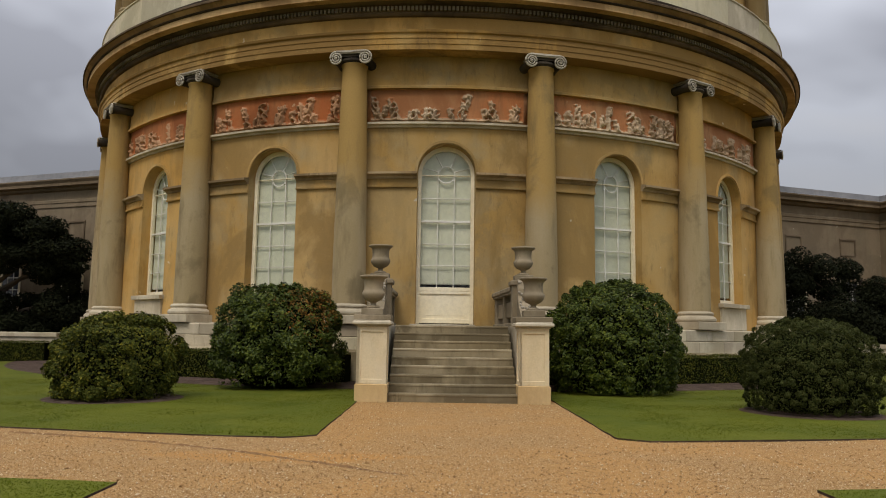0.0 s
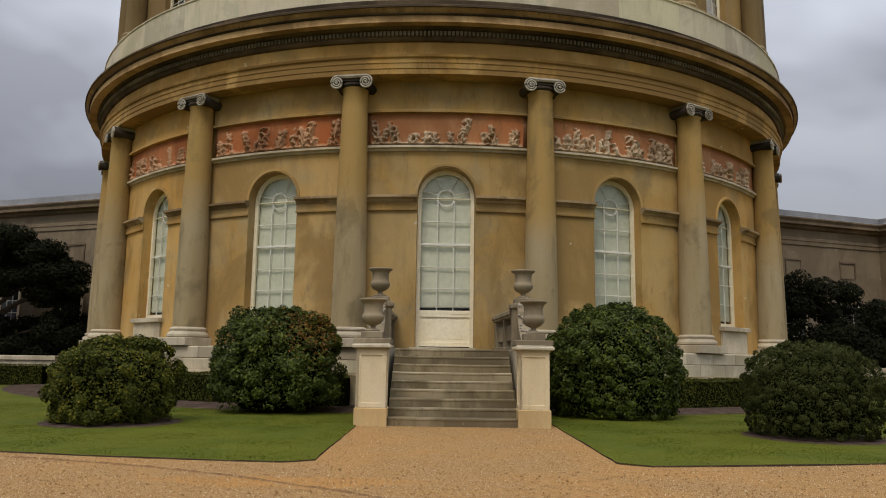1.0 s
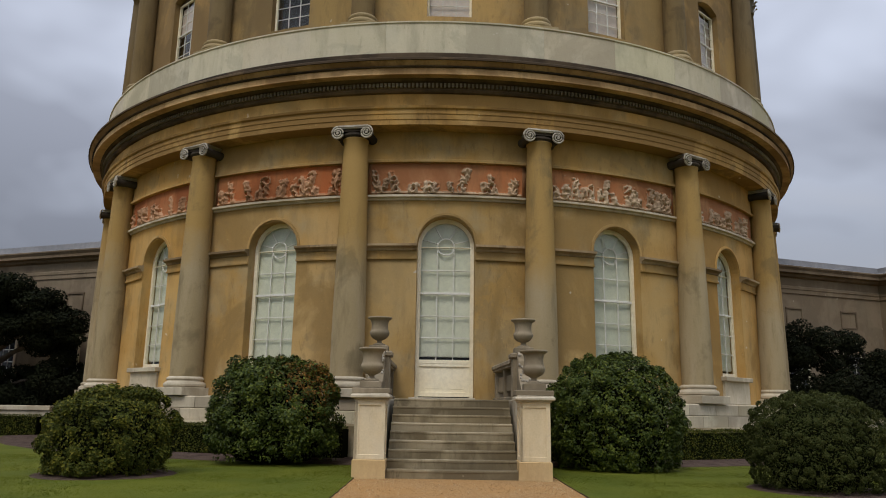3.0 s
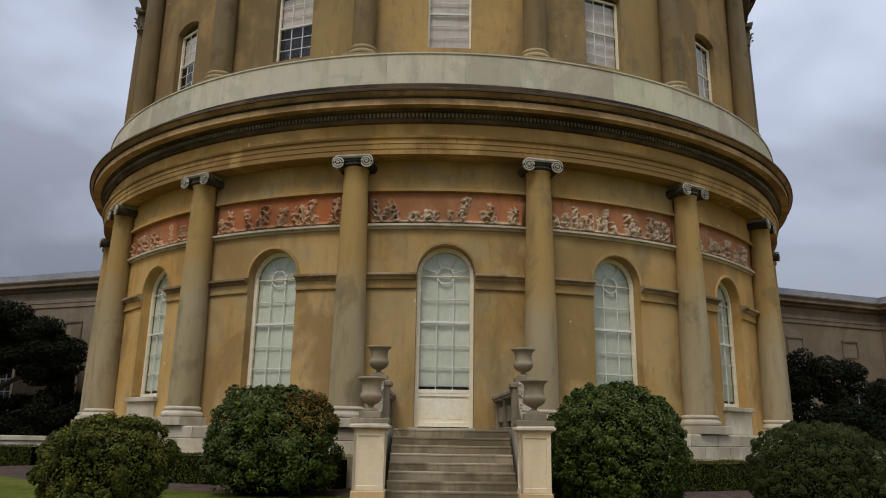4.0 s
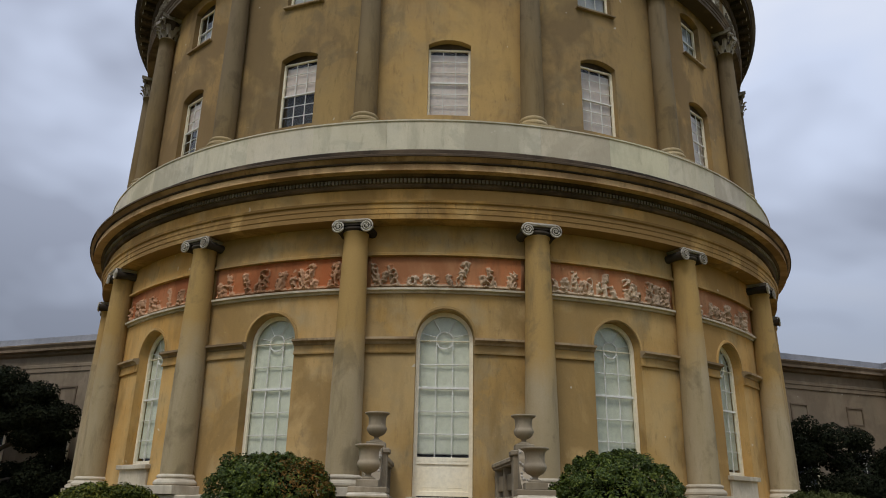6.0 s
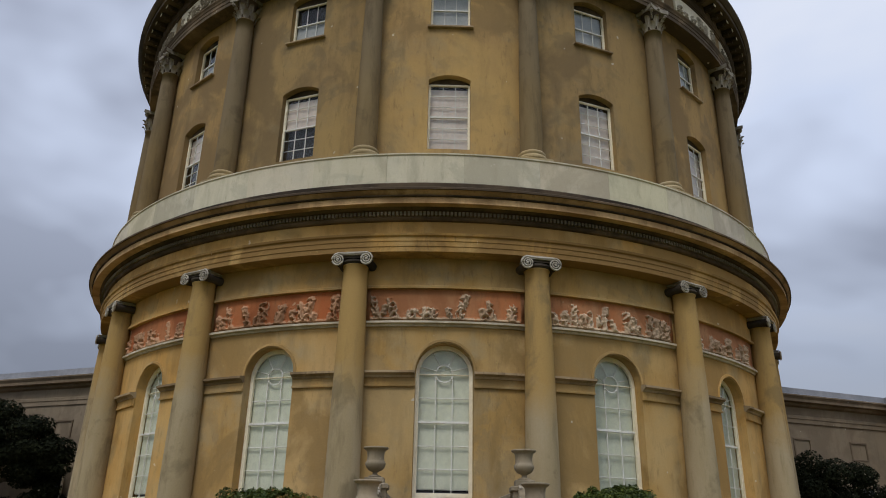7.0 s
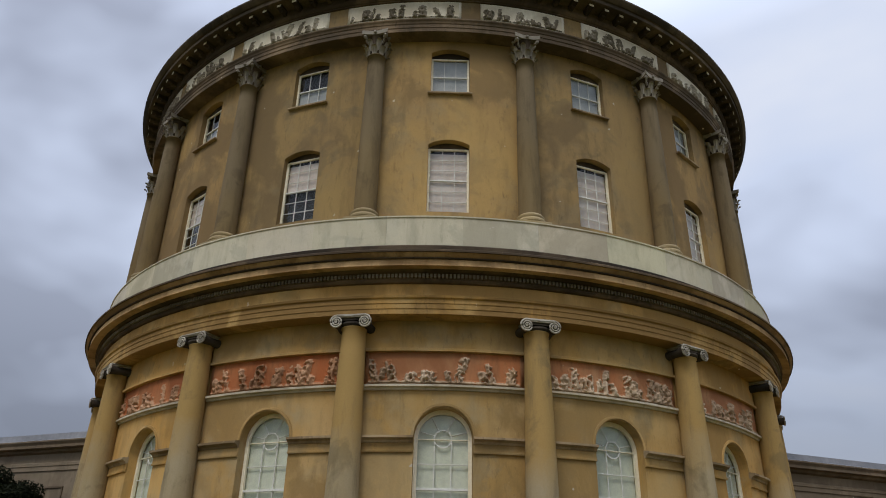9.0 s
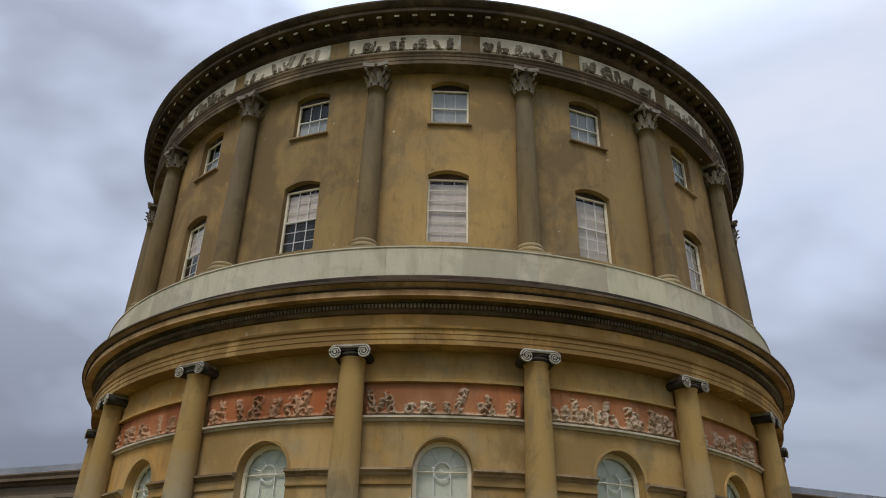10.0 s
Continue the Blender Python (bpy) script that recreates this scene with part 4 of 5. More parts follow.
def relief(name, mats, R, t0, t1, z0, h, depth, seed, nu, nz, pitch):
    """A worn modelled surface: loose groups of rounded, broken masses standing off a curved ground."""
    rnd = random.Random(seed)
    U = radians(t1 - t0) * R
    groups, u = [], 0.15 * h
    while u < U - 0.1 * h:
        groups.append((u, h * rnd.uniform(0.09, 0.22), h * rnd.uniform(0.40, 0.95), rnd.uniform(-0.35, 0.35), rnd.uniform(0.6, 1.0)))
        u += h * rnd.choice((0.32, 0.45, 0.6, 0.95)) * pitch
    hs = np.zeros((nz + 1, nu + 1))
    f = 7.0 / h
    for a in range(nz + 1):
        z = h * a / nz
        for b in range(nu + 1):
            u = U * b / nu
            env = 0.0
            for gu, w, top, lean, k in groups:
                d = (u - gu - lean * (z - 0.4 * h)) / w
                if abs(d) < 2.2:
                    env = max(env, k * math.exp(-d * d) * min(1.0, max(0.0, (top - z) / (0.16 * h))))
            n1 = noise.noise((u * f + seed * 3.1, z * f * 0.75, seed))
            n2 = noise.noise((u * f * 2.4, z * f * 1.7 + seed, 4.0))
            ground = 0.55 * max(0.0, 1 - z / (0.13 * h)) * (0.7 + 0.6 * noise.noise((u * f * 1.3, 2.0, seed)))
            v = env * (0.45 + 1.1 * (0.45 - abs(n1)) * 2 + 0.5 * n2) - 0.18
            hs[a, b] = max(0.0, v, ground)
    hs[0, :] = hs[-1, :] = 0
    hs[:, 0] = hs[:, -1] = 0
    vs = []
    for a in range(nz + 1):
        for b in range(nu + 1):
            t, r = radians(t0) + U * b / nu / R, R + 0.004 + depth * min(1.1, hs[a, b] * 1.35)
            vs.append((r * math.sin(t), -r * math.cos(t), z0 + h * a / nz))
    k = nu + 1
    fs, ids = [], []
    for a in range(nz):
        for b in range(nu):
            fs.append((a * k + b, a * k + b + 1, (a + 1) * k + b + 1, (a + 1) * k + b))
            ids.append(1 if hs[a:a + 2, b:b + 2].mean() > 0.14 else 0)
    return mesh(name, vs, fs, mats, True, ids)


for i in range(-5, 6):
    me = relief("relief", [M_RELIEF_BG, M_RELIEF], R_WALL + 0.015, BAY * i - ends + 1.7, BAY * i + ends - 1.7, 6.975, 0.87, 0.12, 40 + i, 260, 60, 0.72)
    put("relief", me, rotunda, None, "pale modelled plaster relief on terracotta", (0.80, 0.58, 0.46) if i < 0 else (0.88, 0.82, 0.76))

edges = [(-33.6, -18.05), (-15.1, 1.35), (4.1, 16.6), (19.5, 34.1)]
edges += [(36.6 + 15.5 * j, 49.6 + 15.5 * j) for j in range(5)] + [(-49.2 - 15.5 * j, -35.8 - 15.5 * j) for j in range(5)]
for j, (a, b) in enumerate(edges):
    prof = [(B - 0.03, 19.66), (B + 0.01, 19.66), (B + 0.01, 20.40), (B - 0.03, 20.40)]
    panel = put("frieze_panel", Geo().arcs(prof, a, b, 1.2).out("frieze_panel", M_UPRELIEF_BG, True, True), rotunda, None, "cream frieze panel with modelled relief")
    me = relief("relief", [M_UPRELIEF_BG, M_UPRELIEF], B + 0.01, a + 0.35, b - 0.35, 19.69, 0.68, 0.085, 90 + j, 130, 26, 0.75)
    put("relief", me, panel)

# ---- stairs, pedestals, urns ----
SX = 0.27            # middle of the flight
Y0, TREAD, RISE = 13.93, 0.26, 0.16
stairs = thing("staircase", (SX, Y0, 0), "flight of worn grey stone steps up to the glazed door", "stairs", "", "structure")
for k in range(9):
    depth = 0.40 if k < 8 else 0.55
    bow_me = Geo()
    n = 10
    x0, x1 = -1.21, 1.21
    rnd = random.Random(k)
    vs = []
    for j in range(n + 1):
        x = x0 + (x1 - x0) * j / n
        sag = 0.006 * math.cos(math.pi * (j / n - 0.5)) + rnd.uniform(-0.002, 0.002)
        y = TREAD * k + rnd.uniform(-0.003, 0.003)
        z1 = RISE * (k + 1) - sag
        vs += [(x, y + 0.008, RISE * k - 0.01), (x, y + 0.006, z1 - 0.045), (x, y - 0.002, z1 - 0.038), (x, y, z1 - 0.012), (x, y + 0.015, z1), (x, y + depth, z1), (x, y + depth, RISE * k - 0.01)]
    fs = [(7 * j + i, 7 * (j + 1) + i, 7 * (j + 1) + (i + 1) % 7, 7 * j + (i + 1) % 7) for j in range(n) for i in range(7)]
    fs += [tuple(range(7))[::-1], tuple(range(7 * n, 7 * n + 7))]
    put("step", bow_me.add(vs, fs).out("step", M_STEP), stairs)
put("landing", Geo().box(-1.21, 1.21, TREAD * 8 + 0.5, 5.80, 0.0, RISE * 9 - 0.004, 0.01).out("landing", M_STEP), stairs)
put("threshold", Geo().box(-1.05, 0.66, 5.50, 6.10, RISE * 9 - 0.01, 1.51, 0.012).out("threshold", M_STONE), stairs, None, "pale stone door threshold")

URN = [(0.0, 0.0), (0.135, 0.0), (0.135, 0.03), (0.10, 0.045), (0.055, 0.065), (0.05, 0.10), (0.075, 0.12), (0.14, 0.15), (0.19, 0.20), (0.215, 0.265), (0.212, 0.30), (0.195, 0.325), (0.182, 0.36),
       (0.180, 0.44), (0.188, 0.51), (0.205, 0.55), (0.245, 0.575), (0.262, 0.59), (0.262, 0.615), (0.245, 0.62), (0.19, 0.61), (0.16, 0.45), (0.0, 0.40)]
me_urn = Geo().lathe(URN, 40).out("bowl", M_URN, True)
me_urnblock = Geo().box(-0.20, 0.20, -0.20, 0.20, -0.13, 0.0, 0.012).out("block", M_URN)


def urn(x, y, z, label):
    u = thing("urn", (x, y, z), label, "urn", "stone urns by the steps")
    put("bowl", me_urn, u)
    put("block", me_urnblock, u, None, "square stone block under the foot")


def pedestal_meshes(h):
    base = Geo().box(-0.30, 0.30, -0.30, 0.30, -0.02, 0.33, 0.012)
    die = Geo()
    w = 0.275
    die.box(-w + 0.02, w - 0.02, -w + 0.02, w - 0.02, 0.32, h - 0.12)
    for s in range(4):
        m = turn(90 * s)
        die.box(-w, -w + 0.075, -w, -w + 0.08, 0.33, h - 0.12, 0.006, m)
        die.box(w - 0.08, w, -w + 0.002, -w + 0.05, 0.33, h - 0.12, 0.006, m)
        die.box(-w + 0.07, w - 0.07, -w + 0.001, -w + 0.05, 0.33, 0.42, 0.006, m)
        die.box(-w + 0.07, w - 0.07, -w + 0.001, -w + 0.05, h - 0.22, h - 0.12, 0.006, m)
    cap = Geo()
    cap.box(-0.30, 0.30, -0.30, 0.30, h - 0.125, h - 0.085, 0.012)
    cap.box(-0.36, 0.36, -0.36, 0.36, h - 0.09, h - 0.02, 0.018)
    cap.box(-0.33, 0.33, -0.33, 0.33, h - 0.025, h, 0.008)
    return base.out("base", M_PEDESTAL), die.out("die", M_PEDESTAL), cap.out("cap", M_STONE)


near_ped = pedestal_meshes(1.50)
slab_me = Geo().box(-0.345, 0.345, -0.30, 0.345, 0.0, 0.10, 0.012).out("slab", M_URN)
for s, x in ((-1, -1.24), (1, 1.76)):
    p = thing("pedestal", (x, 14.11, 0), "cream stone pedestal with sunk panels at the foot of the steps", "pedestal", "pedestals by the steps")
    for nm, me, tint in zip(("base", "die", "cap"), near_ped, ((0.92, 0.80, 0.62), (1.12, 1.14, 1.18), (1, 1, 1))):
        put(nm, me, p, None, "", tint)
    put("slab", slab_me, p, pose(0, 0, 1.497), "grey stone slab on the cap")
    urn(x + 0.02 * s, 14.14, 1.725, "grey stone urn with a flared rim on a pedestal")


def flank(s, x):
    """The stone side of the stairs, its scroll and the pierced parapet of the landing."""
    w = thing("stair_parapet", (x, 0, 0), "grey stone stair parapet with a carved scroll and pierced panels", "parapet", "parapets of the steps")
    g = Geo()
    g.box(-0.27, 0.27, 14.36, 15.91, -0.02, 1.45, 0.01)
    g.box(-0.27, 0.27, 15.89, 19.22, -0.02, 1.44, 0.01)
    put("flank_wall", g.out("flank_wall", M_STONE), w, None, "pale stone flank of the stairs")
    put("far_pedestal", Geo().box(-0.25, 0.25, 16.01, 16.46, 1.42, 2.36, 0.012).box(-0.30, 0.30, 15.97, 16.50, 2.32, 2.43, 0.02).out("far_pedestal", M_URN), w)
    swing = Matrix.Translation((-0.06, 16.43, 0)) @ turn(3.4) @ Matrix.Translation((0, -16.43, 0)) if s > 0 else Matrix()
    put("rail", Geo().box(-0.21, 0.21, 16.43, 19.57, 2.22, 2.33, 0.02).box(-0.17, 0.17, 16.43, 19.57, 2.17, 2.225, 0.01).out("rail", M_URN), w, swing, "moulded stone coping rail")
    put("kerb", Geo().box(-0.18, 0.18, 16.44, 19.52, 1.30, 1.52, 0.012).out("kerb", M_URN), w, swing)
    for y0, y1 in ((16.44, 16.62), (17.89, 18.08), (19.35, 19.56)):
        put("post", Geo().box(-0.13, 0.13, y0, y1, 1.51, 2.18, 0.01).out("post", M_URN), w, swing)
    for y0, y1 in ((16.62, 17.89), (18.08, 19.35)):
        put("panel", Geo().box(-0.07, 0.07, y0 - 0.01, y1 + 0.01, 1.66, 2.02, 0.012).out("panel", M_URN), w, swing)
    # S-shaped console running down towards the lower pedestal
    top = [(16.01, 2.42), (15.88, 2.44), (15.77, 2.38), (15.74, 2.24), (15.74, 2.08), (15.67, 1.94), (15.50, 1.80), (15.31, 1.70), (15.14, 1.62), (14.98, 1.60), (14.84, 1.64), (14.72, 1.60), (14.66, 1.45)]
    bot = [(16.01, 1.40), (15.48, 1.40), (14.66, 1.40)]
    prof = top + bot[::-1][:-1] + [bot[0]]
    vs = [(sx, y, z) for sx in (-0.16, 0.16) for y, z in prof]
    n = len(prof)
    g = Geo().add(vs, [(j, (j + 1) % n, n + (j + 1) % n, n + j) for j in range(n)] + [tuple(range(n))[::-1], tuple(range(n, 2 * n))])
    put("scroll", g.out("scroll", M_URN), w, None, "grey stone scroll console")
    g = Geo()
    rnd = random.Random(5 + s)
    for j in range(90):
        t = rnd.random() * (len(top) - 1.001)
        a, b = top[int(t)], top[int(t) + 1]
        f = t - int(t)
        g.lump((rnd.uniform(-0.14, 0.14), a[0] + (b[0] - a[0]) * f, a[1] + (b[1] - a[1]) * f), (0.03, 0.035, 0.035), None, 6, 4)
    tagged(put("carving", g.out("carving", M_VOLUTE, True), w, None, "carved leafy relief on the scroll"), kind="stuff")
    urn(x, 16.24, 2.555, "grey stone urn with a flared rim above the landing")


flank(-1, -1.31)
flank(1, 1.82)

# ---- planting ----


def leaves(rng, pos, nor, size, spread=0.9, droop=0.0):
    """Folded leaves (two triangles each) at pos, facing roughly along nor."""
    n = len(pos)
    d = nor + rng.normal(0, spread, (n, 3)) * 0.6
    d /= np.linalg.norm(d, axis=1)[:, None]
    a = np.cross(d, rng.normal(0, 1, (n, 3)))
    a /= np.linalg.norm(a, axis=1)[:, None] + 1e-9
    b = np.cross(d, a)
    L = (size * rng.uniform(0.6, 1.25, n))[:, None]
    p0, p2 = pos - a * L * 0.5, pos + a * L * 0.5
    p1, p3 = pos + b * L * 0.30 + d * L * 0.1, pos - b * L * 0.30 + d * L * 0.1
    vs = np.stack([p0, p1, p2, p3], 1).reshape(-1, 3)
    i = np.arange(n)[:, None] * 4
    fs = np.concatenate([i + np.array([[0, 1, 2]]), i + np.array([[0, 2, 3]])]).tolist()
    return vs, fs


def leaf_mesh(name, vs, fs, mats, ids=None):
    me = bpy.data.meshes.new(name)
    me.from_pydata(vs.tolist(), [], fs)
    for m in (mats if isinstance(mats, list) else [mats]):
        me.materials.append(m)
    if ids is not None:
        me.polygons.foreach_set("material_index", np.concatenate([ids, ids]).astype(np.int32))
    me.update()
    return me


def shrub_radius(d, rx, ry, h, e, rough, seed):
    """Distance from the shrub's middle to its surface along unit directions d."""
    c = np.where(d[:, 2] > 0, h * 0.56, h * 0.72)
    k = (np.abs(d[:, 0] / rx) ** e + np.abs(d[:, 1] / ry) ** e + np.abs(d[:, 2] / c) ** e) ** (-1.0 / e)
    wob = np.array([noise.noise((x * 2.1 + seed, y * 2.1, z * 2.1)) + 0.6 * noise.noise((x * 5.3, y * 5.3 + seed, z * 5.3)) + 0.45 * noise.noise((x * 11, y * 11 + seed, z * 11)) for x, y, z in d])
    return k * (1 + rough * wob)


def shrub(x, y, rx, ry, h, e, rough, n, size, mat, label, seed, rust=None, bare=0.0, sprays=26, spray=0.13):
    t = thing("clipped_shrub", (x, y, 0.03), label, "shrub", "clipped shrubs by the house")
    rng = np.random.default_rng(seed)
    d = rng.normal(0, 1, (n, 3))
    d /= np.linalg.norm(d, axis=1)[:, None]
    r = shrub_radius(d, rx, ry, h, e, rough, seed)
    inset = 0.05 + rng.beta(1.2, 3.0, n) * 0.22
    pos = d * (r * (1 - inset) + rng.normal(0, 0.012, n))[:, None] + np.array([0, 0, h * 0.44])
    # most leaves sit in sprays that stand out from the surface and leave dark gaps
    m = int(sprays * (rx * ry + rx * h) * 2.2)
    sd = rng.normal(0, 1, (m, 3))
    sd /= np.linalg.norm(sd, axis=1)[:, None]
    sc = sd * (shrub_radius(sd, rx, ry, h, e, rough, seed) * rng.uniform(0.89, 0.97, m))[:, None] + np.array([0, 0, h * 0.44])
    own = rng.integers(0, m, n)
    ld = rng.normal(0, 1, (n, 3))
    ld /= np.linalg.norm(ld, axis=1)[:, None]
    ld = np.where((np.sum(ld * sd[own], axis=1) < -0.2)[:, None], -ld, ld)
    inside = rng.random(n) < 0.72
    sr = spray * rng.uniform(0.5, 1.0, (n, 1)) * (0.6 + 0.8 * rng.random(m))[own][:, None]
    pos = np.where(inside[:, None], sc[own] + ld * sr, pos)
    d = np.where(inside[:, None], ld * 0.7 + sd[own] * 0.5, d)
    keep = pos[:, 2] > 0.04 + bare * rng.random(n)
    pos, d = pos[keep], d[keep]
    vs, fs = leaves(rng, pos, d * np.array([1, 1, 0.9]) + np.array([0, 0, 0.35]), size)
    ids = None
    if rust:
        q = np.linalg.norm(pos - np.array(rust[:3]), axis=1) + rng.normal(0, rust[3] * 0.35, len(pos))
        ids = (q < rust[3]) & (rng.random(len(pos)) < 0.75)
    put("foliage", leaf_mesh("foliage", vs, fs, [mat, M_LEAF_RUST], ids), t)
    # solid core whose near-black colour paints the shade between the leaves
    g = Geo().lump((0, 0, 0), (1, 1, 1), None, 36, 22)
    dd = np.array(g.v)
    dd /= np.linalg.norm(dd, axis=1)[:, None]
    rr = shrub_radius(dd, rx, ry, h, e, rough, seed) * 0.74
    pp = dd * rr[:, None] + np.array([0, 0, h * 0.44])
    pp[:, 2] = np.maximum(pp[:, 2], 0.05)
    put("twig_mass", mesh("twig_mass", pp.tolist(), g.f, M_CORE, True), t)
    for j in range(5):
        a = j * 1.26 + seed
        put("stem", Geo().tube([(0.12 * math.cos(a), 0.12 * math.sin(a), -0.05), (0.25 * math.cos(a), 0.25 * math.sin(a), h * 0.25), (0.5 * math.cos(a), 0.5 * math.sin(a), h * 0.5)], 0.035, 6, 0.018).out("stem", M_BARK), t)


shrub(-5.88, 13.75, 1.05, 1.10, 1.46, 2.6, 0.10, 52000, 0.060, M_LEAF_OLIVE, "rounded olive-green evergreen shrub in a soil ring on the lawn", 3, None, 0.0, 26, 0.13)
shrub(-3.58, 16.9, 1.38, 1.25, 2.28, 2.4, 0.10, 60000, 0.072, M_LEAF, "dark evergreen shrub with a patch of rusty leaves", 4, (0.95, -0.7, 1.95, 0.62), 0.5, 22, 0.16)
shrub(3.84, 16.75, 1.50, 1.45, 2.46, 2.25, 0.035, 70000, 0.068, M_LEAF, "neatly rounded glossy green shrub beside the steps", 5, None, 0.0, 34, 0.11)
shrub(6.32, 12.8, 1.09, 1.12, 1.60, 2.5, 0.022, 110000, 0.036, M_LEAF_FINE, "tightly clipped grey-green dome shrub on the lawn", 6, None, 0.0, 90, 0.055)
for nm, x, y, r in (("soil_ring", -5.88, 13.75, 1.22), ("soil_ring", 6.32, 12.8, 1.16)):
    prof = [(r, 0.012), (r - 0.05, 0.030), (r * 0.5, 0.06), (0.05, 0.07)]
    tagged(put(nm, Geo().arcs(prof, 0, 360, 8).out(nm, M_SOIL, True), None, pose(x, y, 0)), "bare dark soil ring under a shrub", "flower bed", "", "structure")


def hedge_arc(name, t0, t1, r0, r1, h, n, seed):
    hd = thing(name, (CX, CY, 0.03), "low clipped dark green hedge along the plinth", "hedge")
    rng = np.random.default_rng(seed)
    t = np.radians(rng.uniform(t0, t1, n))
    side = rng.random(n)
    wob = 0.03 * np.sin(t * 90) + 0.03 * np.sin(t * 37)
    r = np.where(side < 0.5, rng.uniform(r0, r1, n), r1 + wob + rng.normal(0, 0.025, n))
    z = np.where(side < 0.5, h + 0.03 * np.sin(t * 60) + rng.normal(0, 0.022, n), rng.uniform(0.02, h, n))
    nor = np.stack([np.sin(t), -np.cos(t), np.zeros(n)], 1) * (side >= 0.5)[:, None] + np.array([0, 0, 0.5]) * (side < 0.5)[:, None] + np.array([0, 0, 0.2])
    pos = np.stack([r * np.sin(t), -r * np.cos(t), z], 1)
    put("foliage", leaf_mesh("foliage", *leaves(rng, pos, nor, 0.045), M_LEAF_OLIVE), hd)
    # solid dark core, paints the shade inside the hedge
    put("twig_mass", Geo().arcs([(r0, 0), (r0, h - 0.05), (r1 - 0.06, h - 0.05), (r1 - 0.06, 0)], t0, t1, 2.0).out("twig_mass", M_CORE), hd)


hedge_arc("hedge", 8.5, 72, 14.55, 15.10, 0.74, 22000, 11)
hedge_arc("hedge", -72, -8.5, 14.55, 15.10, 0.74, 22000, 12)

# ---- low terrace walls and hedges beside the rotunda ----
for s in (-1, 1):
    w = thing("terrace_wall", (s * 14.6, 28.9, 0), "low pale stone terrace wall with flat coping", "wall", "", "structure")
    put("body", Geo().box(min(0, s * 40), max(0, s * 40), -0.2, 0.2, -0.05, 0.92, 0.01).out("body", M_STONE), w)
    put("coping", Geo().box(min(0, s * 40), max(0, s * 40), -0.27, 0.27, 0.92, 1.10, 0.02).out("coping", M_STONE), w)
    hd = thing("hedge", (s * 14.6, 28.1, 0.03), "low clipped hedge before the terrace wall", "hedge")
    rng = np.random.default_rng(30 + s)
    n = 16000
    side = rng.random(n)
    x = rng.uniform(0, 18, n) * s
    y = np.where(side < 0.5, rng.uniform(-0.3, 0.3, n), -0.3 + rng.normal(0, 0.02, n))
    z = np.where(side < 0.5, 0.72 + rng.normal(0, 0.02, n), rng.uniform(0.02, 0.72, n))
    put("foliage", leaf_mesh("foliage", *leaves(rng, np.stack([x, y, z], 1), np.where((side < 0.5)[:, None], np.array([[0, 0, 1.0]]), np.array([[0, -1.0, 0.2]])), 0.055), M_LEAF_OLIVE), hd)
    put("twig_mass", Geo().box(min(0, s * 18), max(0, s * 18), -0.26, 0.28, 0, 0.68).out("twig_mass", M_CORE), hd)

# ---- curved corridor wings ----
WING = [(o, z * 1.0) for o, z in [(-0.15, 0.0), (0.0, 0.0), (0.0, 4.02), (0.06, 4.05), (0.06, 4.16), (0.0, 4.18), (0.0, 6.72), (0.05, 6.74), (0.05, 6.92), (0.08, 6.94), (0.08, 7.06), (0.02, 7.10), (0.02, 7.46), (0.16, 7.52), (0.20, 7.62), (0.42, 7.66), (0.42, 7.78), (0.50, 7.90), (0.50, 7.96)]]


